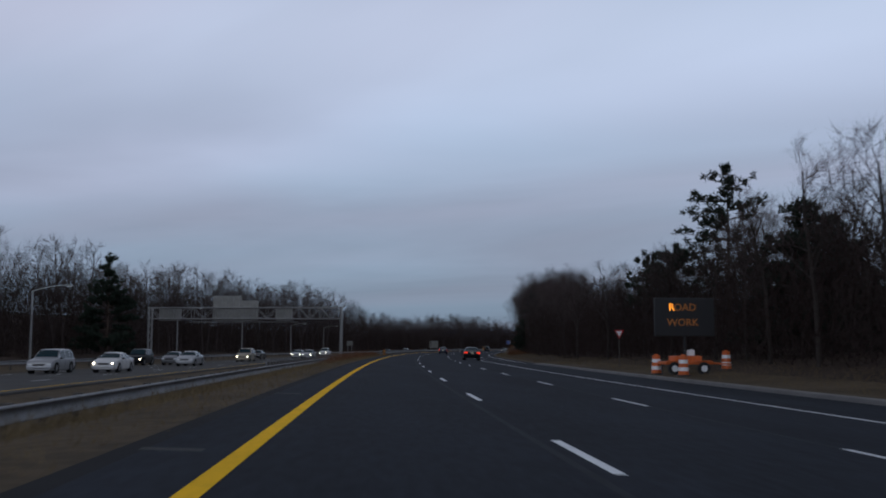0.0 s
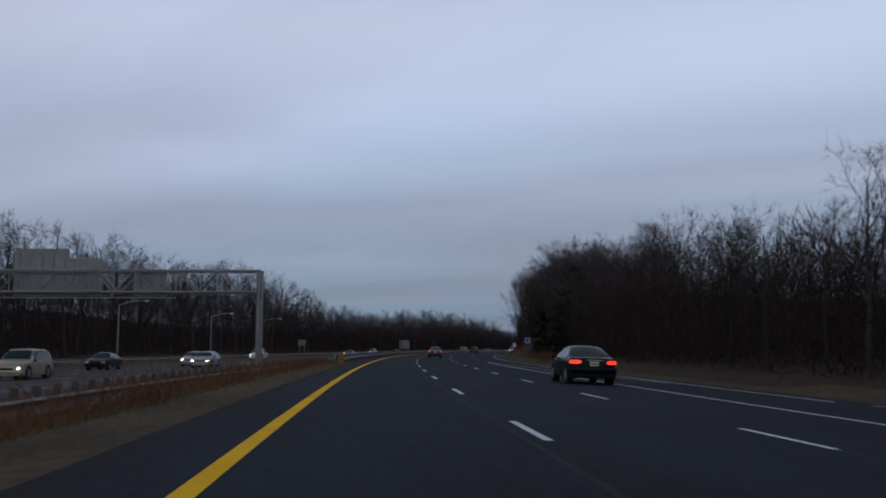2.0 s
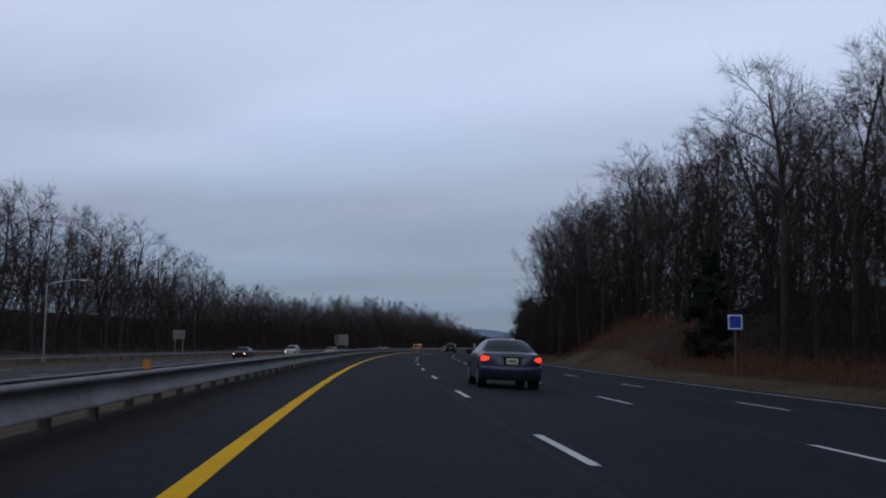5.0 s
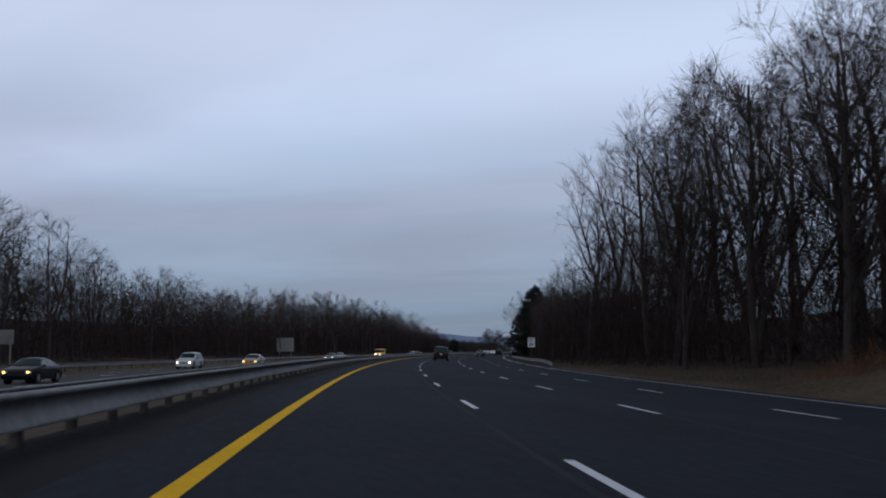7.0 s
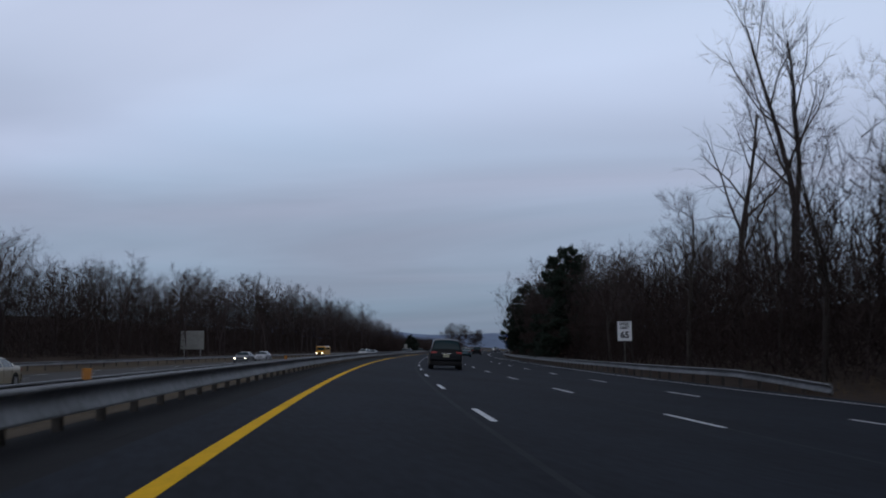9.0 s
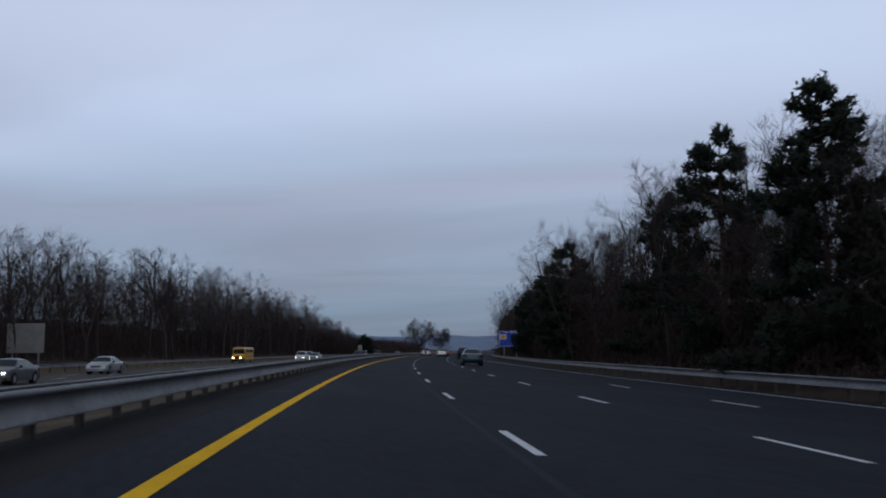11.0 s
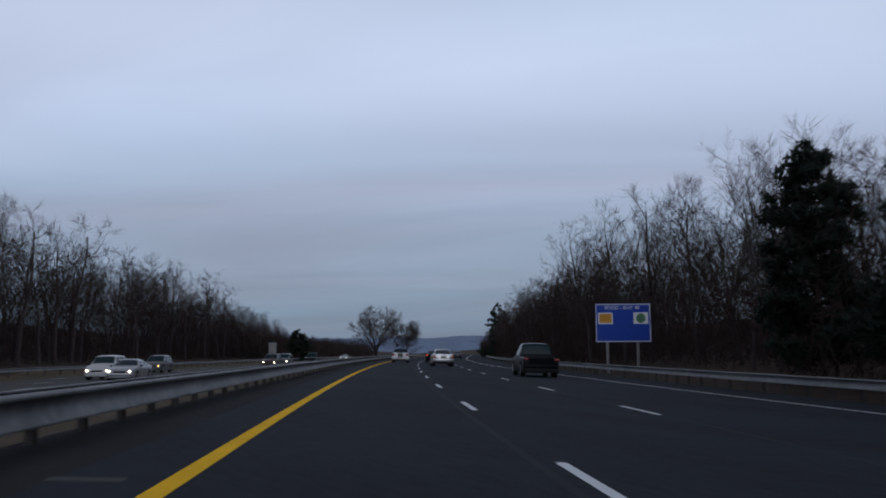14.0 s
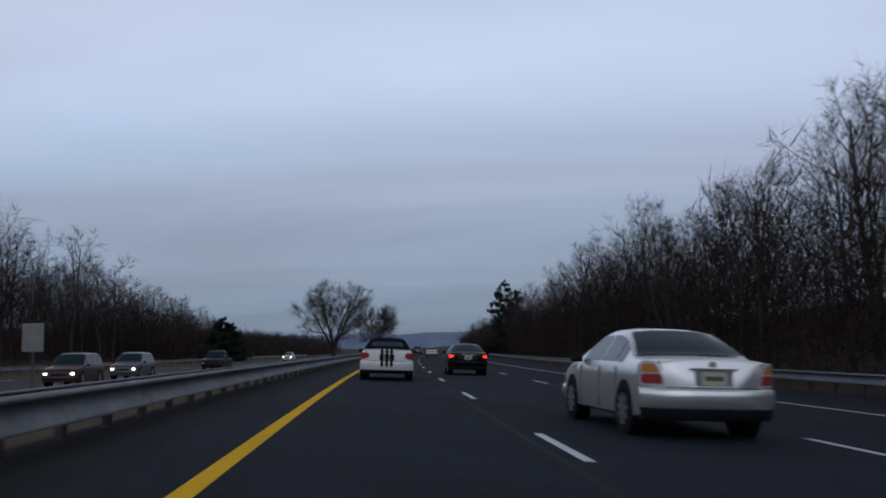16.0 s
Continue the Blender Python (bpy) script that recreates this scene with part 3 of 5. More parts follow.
GREY = "leafless grey-brown deciduous tree in the roadside wood"
TALL = "tall leafless tree with forked limbs above brush"
kinds = [bare_tree(11, 15, 1, 0.22, 0.95, GREY), bare_tree(12, 15, 1, 0.3, 0.8, GREY), bare_tree(13, 15, 2, 0.22, 0.85, GREY, (8, 6, 4)),
         bare_tree(14, 15, 2, 0.35, 0.8, TALL, (8, 6, 4)), bare_tree(15, 15, 3, 0.16, 0.8, GREY, (6, 5, 4)), bare_tree(16, 15, 1, 0.36, 1.0, TALL)]


def ground_z(s, off):
    return float(land(s, off))


def put(ob, s, off, scale):
    wide = scale * random.uniform(0.85, 1.2)
    m = road_pose(s, off, ground_z(s, off) - 0.05, random.uniform(0, 360)) @ Matrix.Diagonal((wide, wide, scale, 1))
    return copy_thing(ob, m)


random.seed(5)
for row, (gap, deep, k) in enumerate(((6.2, 0.0, 0.9), (6.8, 4.5, 1.0), (9.0, 9.0, 1.0))):
    s = (14.0, 16.0, 190.0)[row]
    while s < (690, 690, 350)[row]:
        h = float(np.interp(s, *RIGHT_H)) * k * random.uniform(0.84, 1.12)
        off = float(np.interp(s, *RIGHT_O)) + deep + random.uniform(-1.2, 2.4)
        if not (480 < s < 514 and off < 25) and not (184 < s < 203 and off < 24):
            put(random.choice(kinds), s, off, max(0.4 * h, h - max(0, ground_z(s, off))) / 15)
        s += gap * random.uniform(0.6, 1.45) * (1.0 if s < 640 else 1.7)
s = 70.0
while s < 760:
    h = float(np.interp(s, *LEFT_H)) * 0.92 * random.uniform(0.75, 1.15)
    put(random.choice(kinds), s, -52 - random.uniform(-3, 2), h / 15)
    s += 10.5 * random.uniform(0.6, 1.4)
for i, (at, o, h) in enumerate(((223, 22.5, 18.5), (279, 22.5, 17), (284, 26.0, 19), (290, 22.0, 18), (296, 24.5, 20), (304, 21.0, 19), (312, 23.5, 20))):
    put(kinds[(i + 5) % 6], at, o, h / 15)
gaunt = bare_tree(17, 15, 1, 0.28, 1.0, "gaunt leafless tree standing clear of the brush", (11, 5, 4), 1, 1.15)
gaunt2 = bare_tree(18, 15, 2, 0.42, 0.75, "tall gaunt forked tree standing clear of the brush", (9, 5, 4), 1, 1.15)
for who, at, o, h in ((gaunt2, 328, 21.0, 21), (gaunt, 336, 25.0, 17)):
    put(who, at, o, h / 15)
gaunt.matrix_world = road_pose(362, 23.6, ground_z(362, 23.6) - 0.05, 40) @ Matrix.Diagonal((1.15, 1.15, 1.27, 1))
gaunt2.matrix_world = road_pose(349, 22.0, ground_z(349, 22.0) - 0.05, 130) @ Matrix.Diagonal((1.2, 1.2, 1.45, 1))
broad = bare_tree(19, 12.6, 3, 0.16, 0.95, "broad dense-twigged leafless tree behind the guardrail", (9, 7, 5), 3)
broad.matrix_world = road_pose(485, 20.5, ground_z(485, 20.5) - 0.05, 25)
ROUND = (11, 7, 5)
lone = bare_tree(34, 11.4, 6, 0.2, 0.95, "wide-crowned leafless tree alone in the median", (9, 6, 4), 3, 1.9, 1.0, 0.022, 0.06, (0.1, 0.75))
lone.matrix_world = road_pose(672, -10.2, -0.9, 40)
lone2 = bare_tree(33, 9.0, 5, 0.14, 1.0, "smaller rounded leafless tree in the median", (9, 6, 4), 4, 1.3, 1.0, 0.022, 0.06, (0.1, 0.8))
lone2.matrix_world = road_pose(705, -5.9, -0.6, 110)
for i, ob in enumerate(kinds):
    ob.matrix_world = road_pose(20 + 11 * i, 46 + i, ground_z(20 + 11 * i, 46 + i) - 0.05, 30 * i)


# deeper rows of the woods, past counting
def far_woods(name, label, spots):
    rng = np.random.default_rng(len(spots))
    lean = []
    for i in range(5):
        VT, T1, VC, T2, P, D = grow(np.random.default_rng(70 + i), 15, (1, 2, 1)[i % 3], 0.22, 0.95, (8, 5, 3) if i % 3 != 1 else (6, 4, 3), 1.2)
        VC, T2 = twigs(rng, VC, T2, P, D, 2, 1.15, 0.034)
        lean.append((np.concatenate([VT, VC]), np.concatenate([np.array(T1), T2 + len(VT)])))
    VV, TT, base = [], [], 0
    for i, (s, off, h) in enumerate(spots):
        h = max(0.42 * h, h - max(0, ground_z(s, off)))
        V, T = lean[(i * 7 + i // 5) % 5]
        q, k = random.uniform(0, 6.28), h / 15
        c, n = math.cos(q), math.sin(q)
        x, y = road_xy(s, off)
        V = V * k
        V = np.stack([V[:, 0] * c - V[:, 1] * n + float(x), V[:, 0] * n + V[:, 1] * c + float(y), V[:, 2] + ground_z(s, off)], -1)
        VV.append(V)
        TT.append(T + base)
        base += len(V)
    return tagged(new(name, mesh_fast(name, np.concatenate(VV), np.concatenate(TT), TWIG)), label, "woods", kind="stuff")


spots = []
s = 690.0
while s < 985:
    spots.append((s, float(np.interp(s, *RIGHT_O)) + random.uniform(-1, 4), float(np.interp(s, *RIGHT_H)) * random.uniform(0.8, 1.1)))
    s += 6.0 * random.uniform(0.6, 1.4)
s = 10.0
while s < 985:
    # saplings at the wood's edge
    h = float(np.interp(s, *RIGHT_H))
    spots.append((s, float(np.interp(s, *RIGHT_O)) + random.uniform(-1, 5), h * random.uniform(0.3, 0.58)))
    s += 9.5 * random.uniform(0.6, 1.4)
# trees before s = 10 are unseen, added to block low sky in reflections
for row in range(2):
    s = -60.0
    while s < 985:
        spots.append((s, float(np.interp(s, *RIGHT_O)) + 6.5 + 8 * row + random.uniform(-3, 3), float(np.interp(s, *RIGHT_H)) * random.uniform(0.72, 1.02)))
        s += (9 if s > 10 else 24) * random.uniform(0.6, 1.4)
far_woods("far_woods", "deeper rows of bare trees behind the right verge", spots)
spots = []
# the first stretch here is likewise unseen, added to darken reflections
for row in range(2):
    s = -60.0
    while s < 780:
        spots.append((s, -50 - 8 * row - random.uniform(-3, 3), float(np.interp(s, *LEFT_H)) * random.uniform(0.8, 1.06)))
        s += (7.5 if s > 60 else 24) * random.uniform(0.6, 1.4)
far_woods("far_woods", "deeper rows of bare trees behind the opposing carriageway", spots)


# ---- evergreens ----
def tuft(V, T, rng, p, d, size, n):
    for k in range(n):
        nd = d * 0.5 + rng.normal(0, 0.6, 3)
        nd /= np.linalg.norm(nd) + 1e-9
        limb_verts(p + rng.normal(0, size * 0.25, 3), p + nd * size, size * 0.13, 0, 3, V, T)


def evergreen(seed, height, width, bare, dense, label, layers=12, ragged=0.3, power=0.75):
    """A conifer: trunk, whorls of limbs and tufts of needles."""
    rng = np.random.default_rng(seed)
    VT, TT, VN, TN = [], [], [], []
    r0 = 0.016 * height
    for k in range(6):
        z0, z1 = height * k / 6, height * (k + 1) / 6
        limb_verts(np.array([0.03 * k, 0.0, z0 - (0.4 if k == 0 else 0)]), np.array([0.03 * (k + 1), 0.0, z1]), r0 * (1 - k / 6.5), r0 * (1 - (k + 1) / 6.5), 6, VT, TT)
    for i in range(layers):
        f = bare + (1 - bare) * (i + 0.3) / layers
        z = height * f
        reach = width * (1 - f) ** power / (1 - bare) ** power
        for b in range(6):
            if rng.random() < ragged * 0.5:
                continue
            q = rng.uniform(0, 2 * math.pi)
            ln = reach * rng.uniform(1 - ragged, 1 + ragged * 0.6) + 0.25
            d = np.array([math.cos(q), math.sin(q), rng.uniform(-0.12, 0.3)])
            a = np.array([0.0, 0.0, z])
            e = a + d * ln
            limb_verts(a, e, 0.05 + 0.01 * ln, 0.015, 4, VT, TT)
            m = max(2, int(ln * 2.2 * dense))
            for k in range(m):
                p = a + d * ln * (0.3 + 0.75 * (k + rng.random()) / m) + np.array([0, 0, 0.1])
                tuft(VN, TN, rng, p + rng.normal(0, 0.16, 3), d + np.array([0, 0, 0.4]), 0.55, int(9 * dense))
    tuft(VN, TN, rng, np.array([0.15, 0, height]), np.array([0, 0, 1.0]), 0.6, 12)
    t = thing("evergreen_tree", Matrix.Identity(4), label, "tree", "evergreens beside the road")
    part("trunk", mesh_fast("trunk", VT, TT, PINEBARK), None, t)
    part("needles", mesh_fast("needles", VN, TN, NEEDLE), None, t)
    return t


def plant(ob, s, off, turn=0.0):
    ob.matrix_world = road_pose(s, off, ground_z(s, off) - 0.05, turn)


plant(evergreen(41, 15.3, 4.2, 0.34, 0.95, "tall open-crowned pine above the message board", 13, 0.6, 0.5), 76, 27.0, 20)
plant(evergreen(42, 10.2, 4.8, 0.05, 1.7, "broad dark evergreen beside the slip road", 14, 0.25), 62, 27.5, 75)
plant(evergreen(48, 9.2, 4.2, 0.05, 1.6, "broad dark evergreen beside the slip road", 13, 0.25), 66, 31.0, 10)
plant(evergreen(43, 14.3, 4.6, 0.05, 1.7, "dark spreading pine beyond the opposing carriageway", 13, 0.3), 130, -40.5, 50)
plant(evergreen(44, 12.2, 3.6, 0.06, 1.7, "dark pyramid-shaped pine behind the guardrail", 14, 0.25), 401, 18.0, 10)
plant(evergreen(45, 13.4, 3.8, 0.1, 1.6, "tall dark pine behind the guardrail", 14, 0.3, 0.6), 414.8, 18.6, 50)
plant(evergreen(57, 11.8, 3.6, 0.1, 1.6, "dark pine among bare trees behind the guardrail", 12, 0.3, 0.6), 428, 19.5, 10)
plant(evergreen(46, 12.3, 5.0, 0.08, 1.7, "dark ragged pine at the wood's edge", 13, 0.3), 460, 17.6, 90)
plant(evergreen(56, 9.8, 4.0, 0.45, 1.6, "pine with flat spreading limbs beside the slip road", 8, 0.4, 0.35), 89, 26.3, 0)
plant(evergreen(49, 9.6, 2.3, 0.10, 1.7, "dark ragged pine at the wood's edge", 12, 0.3, 0.45), 503, 17.8, 140)
plant(evergreen(50, 9.2, 2.9, 0.10, 1.7, "dark ragged pine at the wood's edge", 12, 0.3, 0.45), 492, 17.6, 200)
plant(evergreen(51, 7.7, 4.3, 0.04, 1.8, "rounded dark cedar beyond the guardrail", 11, 0.2), 705, -33, 0)
plant(evergreen(52, 14.0, 4.8, 0.06, 1.5, "tall dark pine at the far end of the wood", 13, 0.3), 715, 17.3, 0)
plant(evergreen(58, 11.5, 4.6, 0.06, 1.5, "tall dark pine at the far end of the wood", 12, 0.3), 706, 18.6, 60)
plant(evergreen(53, 12.0, 3.4, 0.06, 1.6, "dark evergreen among bare trees", 12, 0.3, 0.6), 196, 22.0, 0)
plant(evergreen(54, 7.0, 1.4, 0.04, 1.8, "narrow dark cedar among bare trees", 9, 0.15), 232, 21.0, 0)


# ---- brush and dry grass, past counting ----
def thicket(name, label, seed, n, s_rng, off_fn, len_fn, rad, mat, upright=0.8, category="brush"):
    """Thousands of thin tapered stems in one mesh."""
    rng = np.random.default_rng(seed)
    s = rng.uniform(*s_rng, n)
    u = rng.random(n)
    off = off_fn(s, u, rng)
    ln = len_fn(s, off, rng.random(n))
    x, y = road_xy(s, off)
    z = land(s, off) + 0 * x
    lift = rng.random(n) ** 1.5 * ln * 0.55
    base = np.stack([x, y, z + lift - 0.05], -1)
    d = rng.normal(0, 0.45, (n, 3))
    d[:, 2] = upright + rng.random(n) * 0.6
    d /= np.linalg.norm(d, axis=1)[:, None]
    V, T = slivers(rng, base, d, ln, 2.2 * rad)
    return tagged(new(name, mesh_fast(name, V, T, mat)), label, category, kind="stuff")


def tangle(name, label, seed, n, s_rng, off_fn, top_fn, length, rad, mat, low=1.2):
    """A tangle of short twigs that fills the wood's edge from the ground to top_fn."""
    rng = np.random.default_rng(seed)
    s = rng.uniform(*s_rng, n)
    off = off_fn(s, rng.random(n))
    x, y = road_xy(s, off)
    clump = 0.72 + 0.28 * np.sin(s * 0.9 + 2.0 * np.sin(off * 0.8)) * np.sin(s * 0.23 + off)
    base = np.stack([x, y, land(s, off) + top_fn(s) * clump * rng.random(n) ** low], -1)
    d = rng.normal(0, 0.55, (n, 3))
    d[:, 2] = rng.normal(0.95, 0.5, n)
    d /= np.linalg.norm(d, axis=1)[:, None]
    V, T = slivers(rng, base, d, length, 2 * rad)
    return tagged(new(name, mesh_fast(name, V, T, mat)), label, "brush", kind="stuff")


tangle("undergrowth", "dense leafless brambles and saplings under roadside trees", 61, 450000, (5, 985),
       lambda s, u: np.interp(s, *RIGHT_O) - 1.5 + 20 * u ** 1.2, lambda s: np.clip(np.interp(s, *RIGHT_H) * np.interp(s, [140, 160, 200, 230, 340, 380], [0.82, 0.68, 0.66, 0.74, 0.76, 0.82]), 7.0, 13.0), 1.5, 0.026, BRUSH, 1.1)
tangle("undergrowth", "dense leafless brambles below the far treeline", 62, 340000, (60, 790),
       lambda s, u: -47 - 18 * u, lambda s: np.interp(s, *LEFT_H) * 0.86, 1.6, 0.027, BRUSH, 1.0)
tangle("scrub", "leafless scrub and young trees beside the opposing carriageway", 63, 60000, (700, 985),
       lambda s, u: -38 - 34 * u, lambda s: np.interp(s, [700, 780, 985], [9.0, 7.0, 8.0]), 1.5, 0.05, BRUSH, 1.2)
thicket("median_grass", "dry tan grass in the median", 64, 30000, (0, 150),
        lambda s, u, g: -2.55 - 4.6 * u ** 0.8, lambda s, o, v: 0.07 + 0.16 * v + 0.12 * np.clip(-o - 4, 0, 1), 0.007, STRAW, 0.6, "grass")
thicket("median_brush", "russet dry brush in the median", 65, 16000, (62, 140),
        lambda s, u, g: -4.3 - 3.4 * u, lambda s, o, v: (0.25 + 0.55 * v) * np.clip((s - 60) / 25, 0.2, 1), 0.011, RUSSET, 0.6, "brush")
thicket("verge_grass", "dry tan grass on the right verge", 66, 24000, (15, 335),
        lambda s, u, g: 14.9 + 6.5 * u, lambda s, o, v: 0.1 + 0.3 * v * v, 0.009, STRAW, 0.6, "grass")
thicket("verge_brush", "russet dry brush on the grassy bank", 67, 9000, (190, 275),
        lambda s, u, g: 17.5 + 6 * u, lambda s, o, v: 0.3 + 0.7 * v, 0.014, RUSSET, 0.6, "brush")

# far wooded ridge; the distance haze is painted into its blue-grey colour
hv, hf = [], []
xs = np.linspace(-2600, 3400, 121)
for i, x in enumerate(xs):
    h = 44 + 15 * math.sin(x * 0.0021 + 0.6) + 9 * math.sin(x * 0.0057) + 3.0 * math.sin(x * 0.021) + 1.2 * math.sin(x * 0.09)
    for dy, z in ((0, -12), (60, h * 0.55), (200, h), (420, h * 0.6), (500, -12)):
        hv.append((x, 3000 + dy - 0.05 * x, z))
for i in range(len(xs) - 1):
    for j in range(4):
        a = i * 5 + j
        hf.append((a, a + 5, a + 6, a + 1))
tagged(new("backdrop_hills", mesh_from("backdrop_hills", hv, hf, HAZE_WOOD, True)), "low wooded ridge on the horizon, blue-grey haze in its colour", "hills", kind="structure")

# ---- overhead gantry across the opposing carriageway ----
def gantry():
    g = thing("sign_gantry", road_pose(147, 0, 0), "grey steel truss gantry spanning the opposing carriageway", "gantry")
    left, right, low, high, deep = -40.0, -10.6, 5.55, 7.25, 0.8
    for name, x in (("column", right), ("column", left)):
        bm = bmesh.new()
        zb = ground_z(147, x) - 0.3
        for dy in (-deep, deep):
            tube(bm, (x, dy, zb), (x, dy, high + 0.1), 0.16, 0.14, 10)
        z = zb + 0.8
        flip = 1
        while z < high - 1.2:
            tube(bm, (x, -deep * flip, z), (x, deep * flip, z + 1.1), 0.045, None, 6)
            z += 1.1
            flip = -flip
        box(bm, x, 0, zb + 0.25, 0.8, 1.9, 0.5, 0.03)
        part(name, bm, STEEL_LIGHT, g)
    for dy in (-deep, deep):
        for z in (low, high):
            bm = bmesh.new()
            tube(bm, (left - 0.2, dy, z), (right + 0.2, dy, z), 0.085, None, 8)
            part("chord", bm, STEEL_LIGHT, g)
        n = 18
        for k in range(n):
            x0, x1 = left + (right - left) * k / n, left + (right - left) * (k + 1) / n
            bm = bmesh.new()
            a, b = (low, high) if k % 2 else (high, low)
            tube(bm, (x0, dy, a), (x1, dy, b), 0.045, None, 6)
            tube(bm, (x1, dy, low), (x1, dy, high), 0.035, None, 6)
            part("brace", bm, STEEL_LIGHT, g)
    for cx, w, z0, z1 in ((-37.2, 3.4, 5.3, 7.35), (-28.4, 4.4, 5.3, 9.15), (-24.9, 2.6, 5.3, 8.4), (-19.6, 2.6, 5.3, 7.3)):
        bm = bmesh.new()
        box(bm, cx, deep + 0.22, (z0 + z1) / 2, w, 0.05, z1 - z0, 0.015)
        p = part("sign_panel", bm, ALU, g, "bare aluminium back of a road sign")
        k = 0
        while (k + 0.5) * 0.9 < w:
            bm = bmesh.new()
            box(bm, cx - w / 2 + (k + 0.5) * 0.9, deep + 0.16, (z0 + z1) / 2, 0.06, 0.07, z1 - z0 - 0.1)
            part("stiffener", bm, STEEL_LIGHT, p)
            k += 1
    bm = bmesh.new()
    box(bm, -25, -deep - 0.55, low - 0.5, 16, 0.4, 0.06)
    part("catwalk", bm, STEEL_LIGHT, g)


gantry()


# ---- street lamps ----
def street_lamp(tall, arm):
    l = thing("street_lamp", Matrix.Identity(4), "grey steel street lamp with a single curved arm", "street lamp", "street lamps")
    bm = bmesh.new()
    tube(bm, (0, 0, -0.3), (0, 0, tall * 0.93), 0.12, 0.07, 10)
    part("pole", bm, STEEL_LIGHT, l)
    bm = bmesh.new()
    pts = [(arm * t, 0, tall * 0.93 + tall * 0.07 * math.sin(t * 1.57)) for t in (0, 0.25, 0.5, 0.75, 1.0)]
    for a, b in zip(pts, pts[1:]):
        tube(bm, a, b, 0.045, None, 8)
    part("arm", bm, STEEL_LIGHT, l)
    bm = bmesh.new()
    got = box(bm, arm + 0.3, 0, tall - 0.02, 0.75, 0.3, 0.16, 0.06)
    head = part("lamp_head", bm, STEEL_LIGHT, l)
    bm = bmesh.new()
    box(bm, arm + 0.32, 0, tall - 0.11, 0.4, 0.22, 0.06, 0.02)
    part("lens", bm, SIGN_WHITE, head)
    bm = bmesh.new()
    box(bm, 0, 0, 0.2, 0.4, 0.4, 0.5, 0.03)
    part("base", bm, CONCRETE, l)
    return l


lamp = street_lamp(8.0, 3.2)
lamp.matrix_world = road_pose(94, -35.5, -0.8)
for s, off in ((146, -35.5), (192, -36.5), (235, -36.0), (262, -33.5)):
    copy_thing(lamp, road_pose(s, off, -0.8))


# ---- road signs ----
def panel_sign(name, label, s, off, w, h, z_mid, face, posts, turn=0.0, radius=0.06, rim=None):
    sign = thing(name, road_pose(s, off, 0, turn), label, "road sign")
    bm = bmesh.new()
    box(bm, 0, 0, z_mid, w, 0.012, h, 0.004)
    panel = part("panel", bm, face, sign)
    if rim:
        bm = bmesh.new()
        t = 0.05
        for cx, cz, sx, sz in ((0, h / 2 - t, w - t, t), (0, -h / 2 + t, w - t, t), (-w / 2 + t, 0, t, h - 3 * t), (w / 2 - t, 0, t, h - 3 * t)):
            box(bm, cx, -0.009, z_mid + cz, sx, 0.004, sz)
        part("border", bm, rim, panel)
    for x in posts:
        bm = bmesh.new()
        zb = ground_z(s, off + x)
        back = 0.06 if w < 2 else 0.115
        tube(bm, (x, back, zb - 0.3), (x, back, z_mid + h * 0.42), back - 0.01, None, 8)
        part("post", bm, GALV_DULL if w < 2 else STEEL_LIGHT, sign)
    return sign, panel


sign, panel = panel_sign("services_sign", "large blue services sign with two logo panels on posts", 533.5, 16.75, 4.0, 2.75, 3.05, SIGN_BLUE, (-1.15, 1.05), 0, rim=SIGN_WHITE)
letters("lettering", "FOOD - EXIT 40", 0.36, SIGN_WHITE, panel, (-0.05, -0.012, 4.12))
for x, mat in ((-1.28, LOGO_ORANGE), (1.28, LOGO_GREEN)):
    bm = bmesh.new()
    box(bm, x, -0.012, 3.38, 1.06, 0.012, 0.82, 0.004)
    plate = part("logo_panel", bm, SIGN_WHITE, panel, "white-edged logo panel")
    bm = bmesh.new()
    if mat is LOGO_ORANGE:
        box(bm, x, -0.022, 3.38, 0.88, 0.006, 0.64)
    else:
        tube(bm, (x, -0.019, 3.38), (x, -0.026, 3.38), 0.34, None, 24)
    part("logo", bm, mat, plate)

sign, panel = panel_sign("speed_limit_sign", "white rectangular speed limit sign on a post", 359.4, 15.2, 0.92, 1.24, 2.12, SIGN_WHITE, (0,))
letters("lettering", "SPEED", 0.25, SIGN_BLACK, panel, (0, -0.01, 2.57), 0.004, 0.03)
letters("lettering", "LIMIT", 0.25, SIGN_BLACK, panel, (0, -0.01, 2.33), 0.004, 0.03)
letters("lettering", "65", 0.58, SIGN_BLACK, panel, (0, -0.01, 1.86), 0.004, 0.035)

sign, panel = panel_sign("small_blue_sign", "small square blue roadside sign on a post", 217, 17.6, 0.76, 0.76, 2.35, SIGN_BLUE, (0,), rim=SIGN_WHITE)
panel_sign("opposing_sign", "large grey back of a sign for opposing traffic", 482, -46, 4.6, 3.6, 2.9, ALU, (-1.6, 1.6))
panel_sign("opposing_sign", "grey back of a sign on two posts for opposing traffic", 338, -44, 2.2, 1.6, 2.8, ALU, (-0.7, 0.7))
panel_sign("opposing_sign", "grey back of a small sign for opposing traffic", 577, -15.0, 0.9, 1.2, 1.75, ALU, (0,))

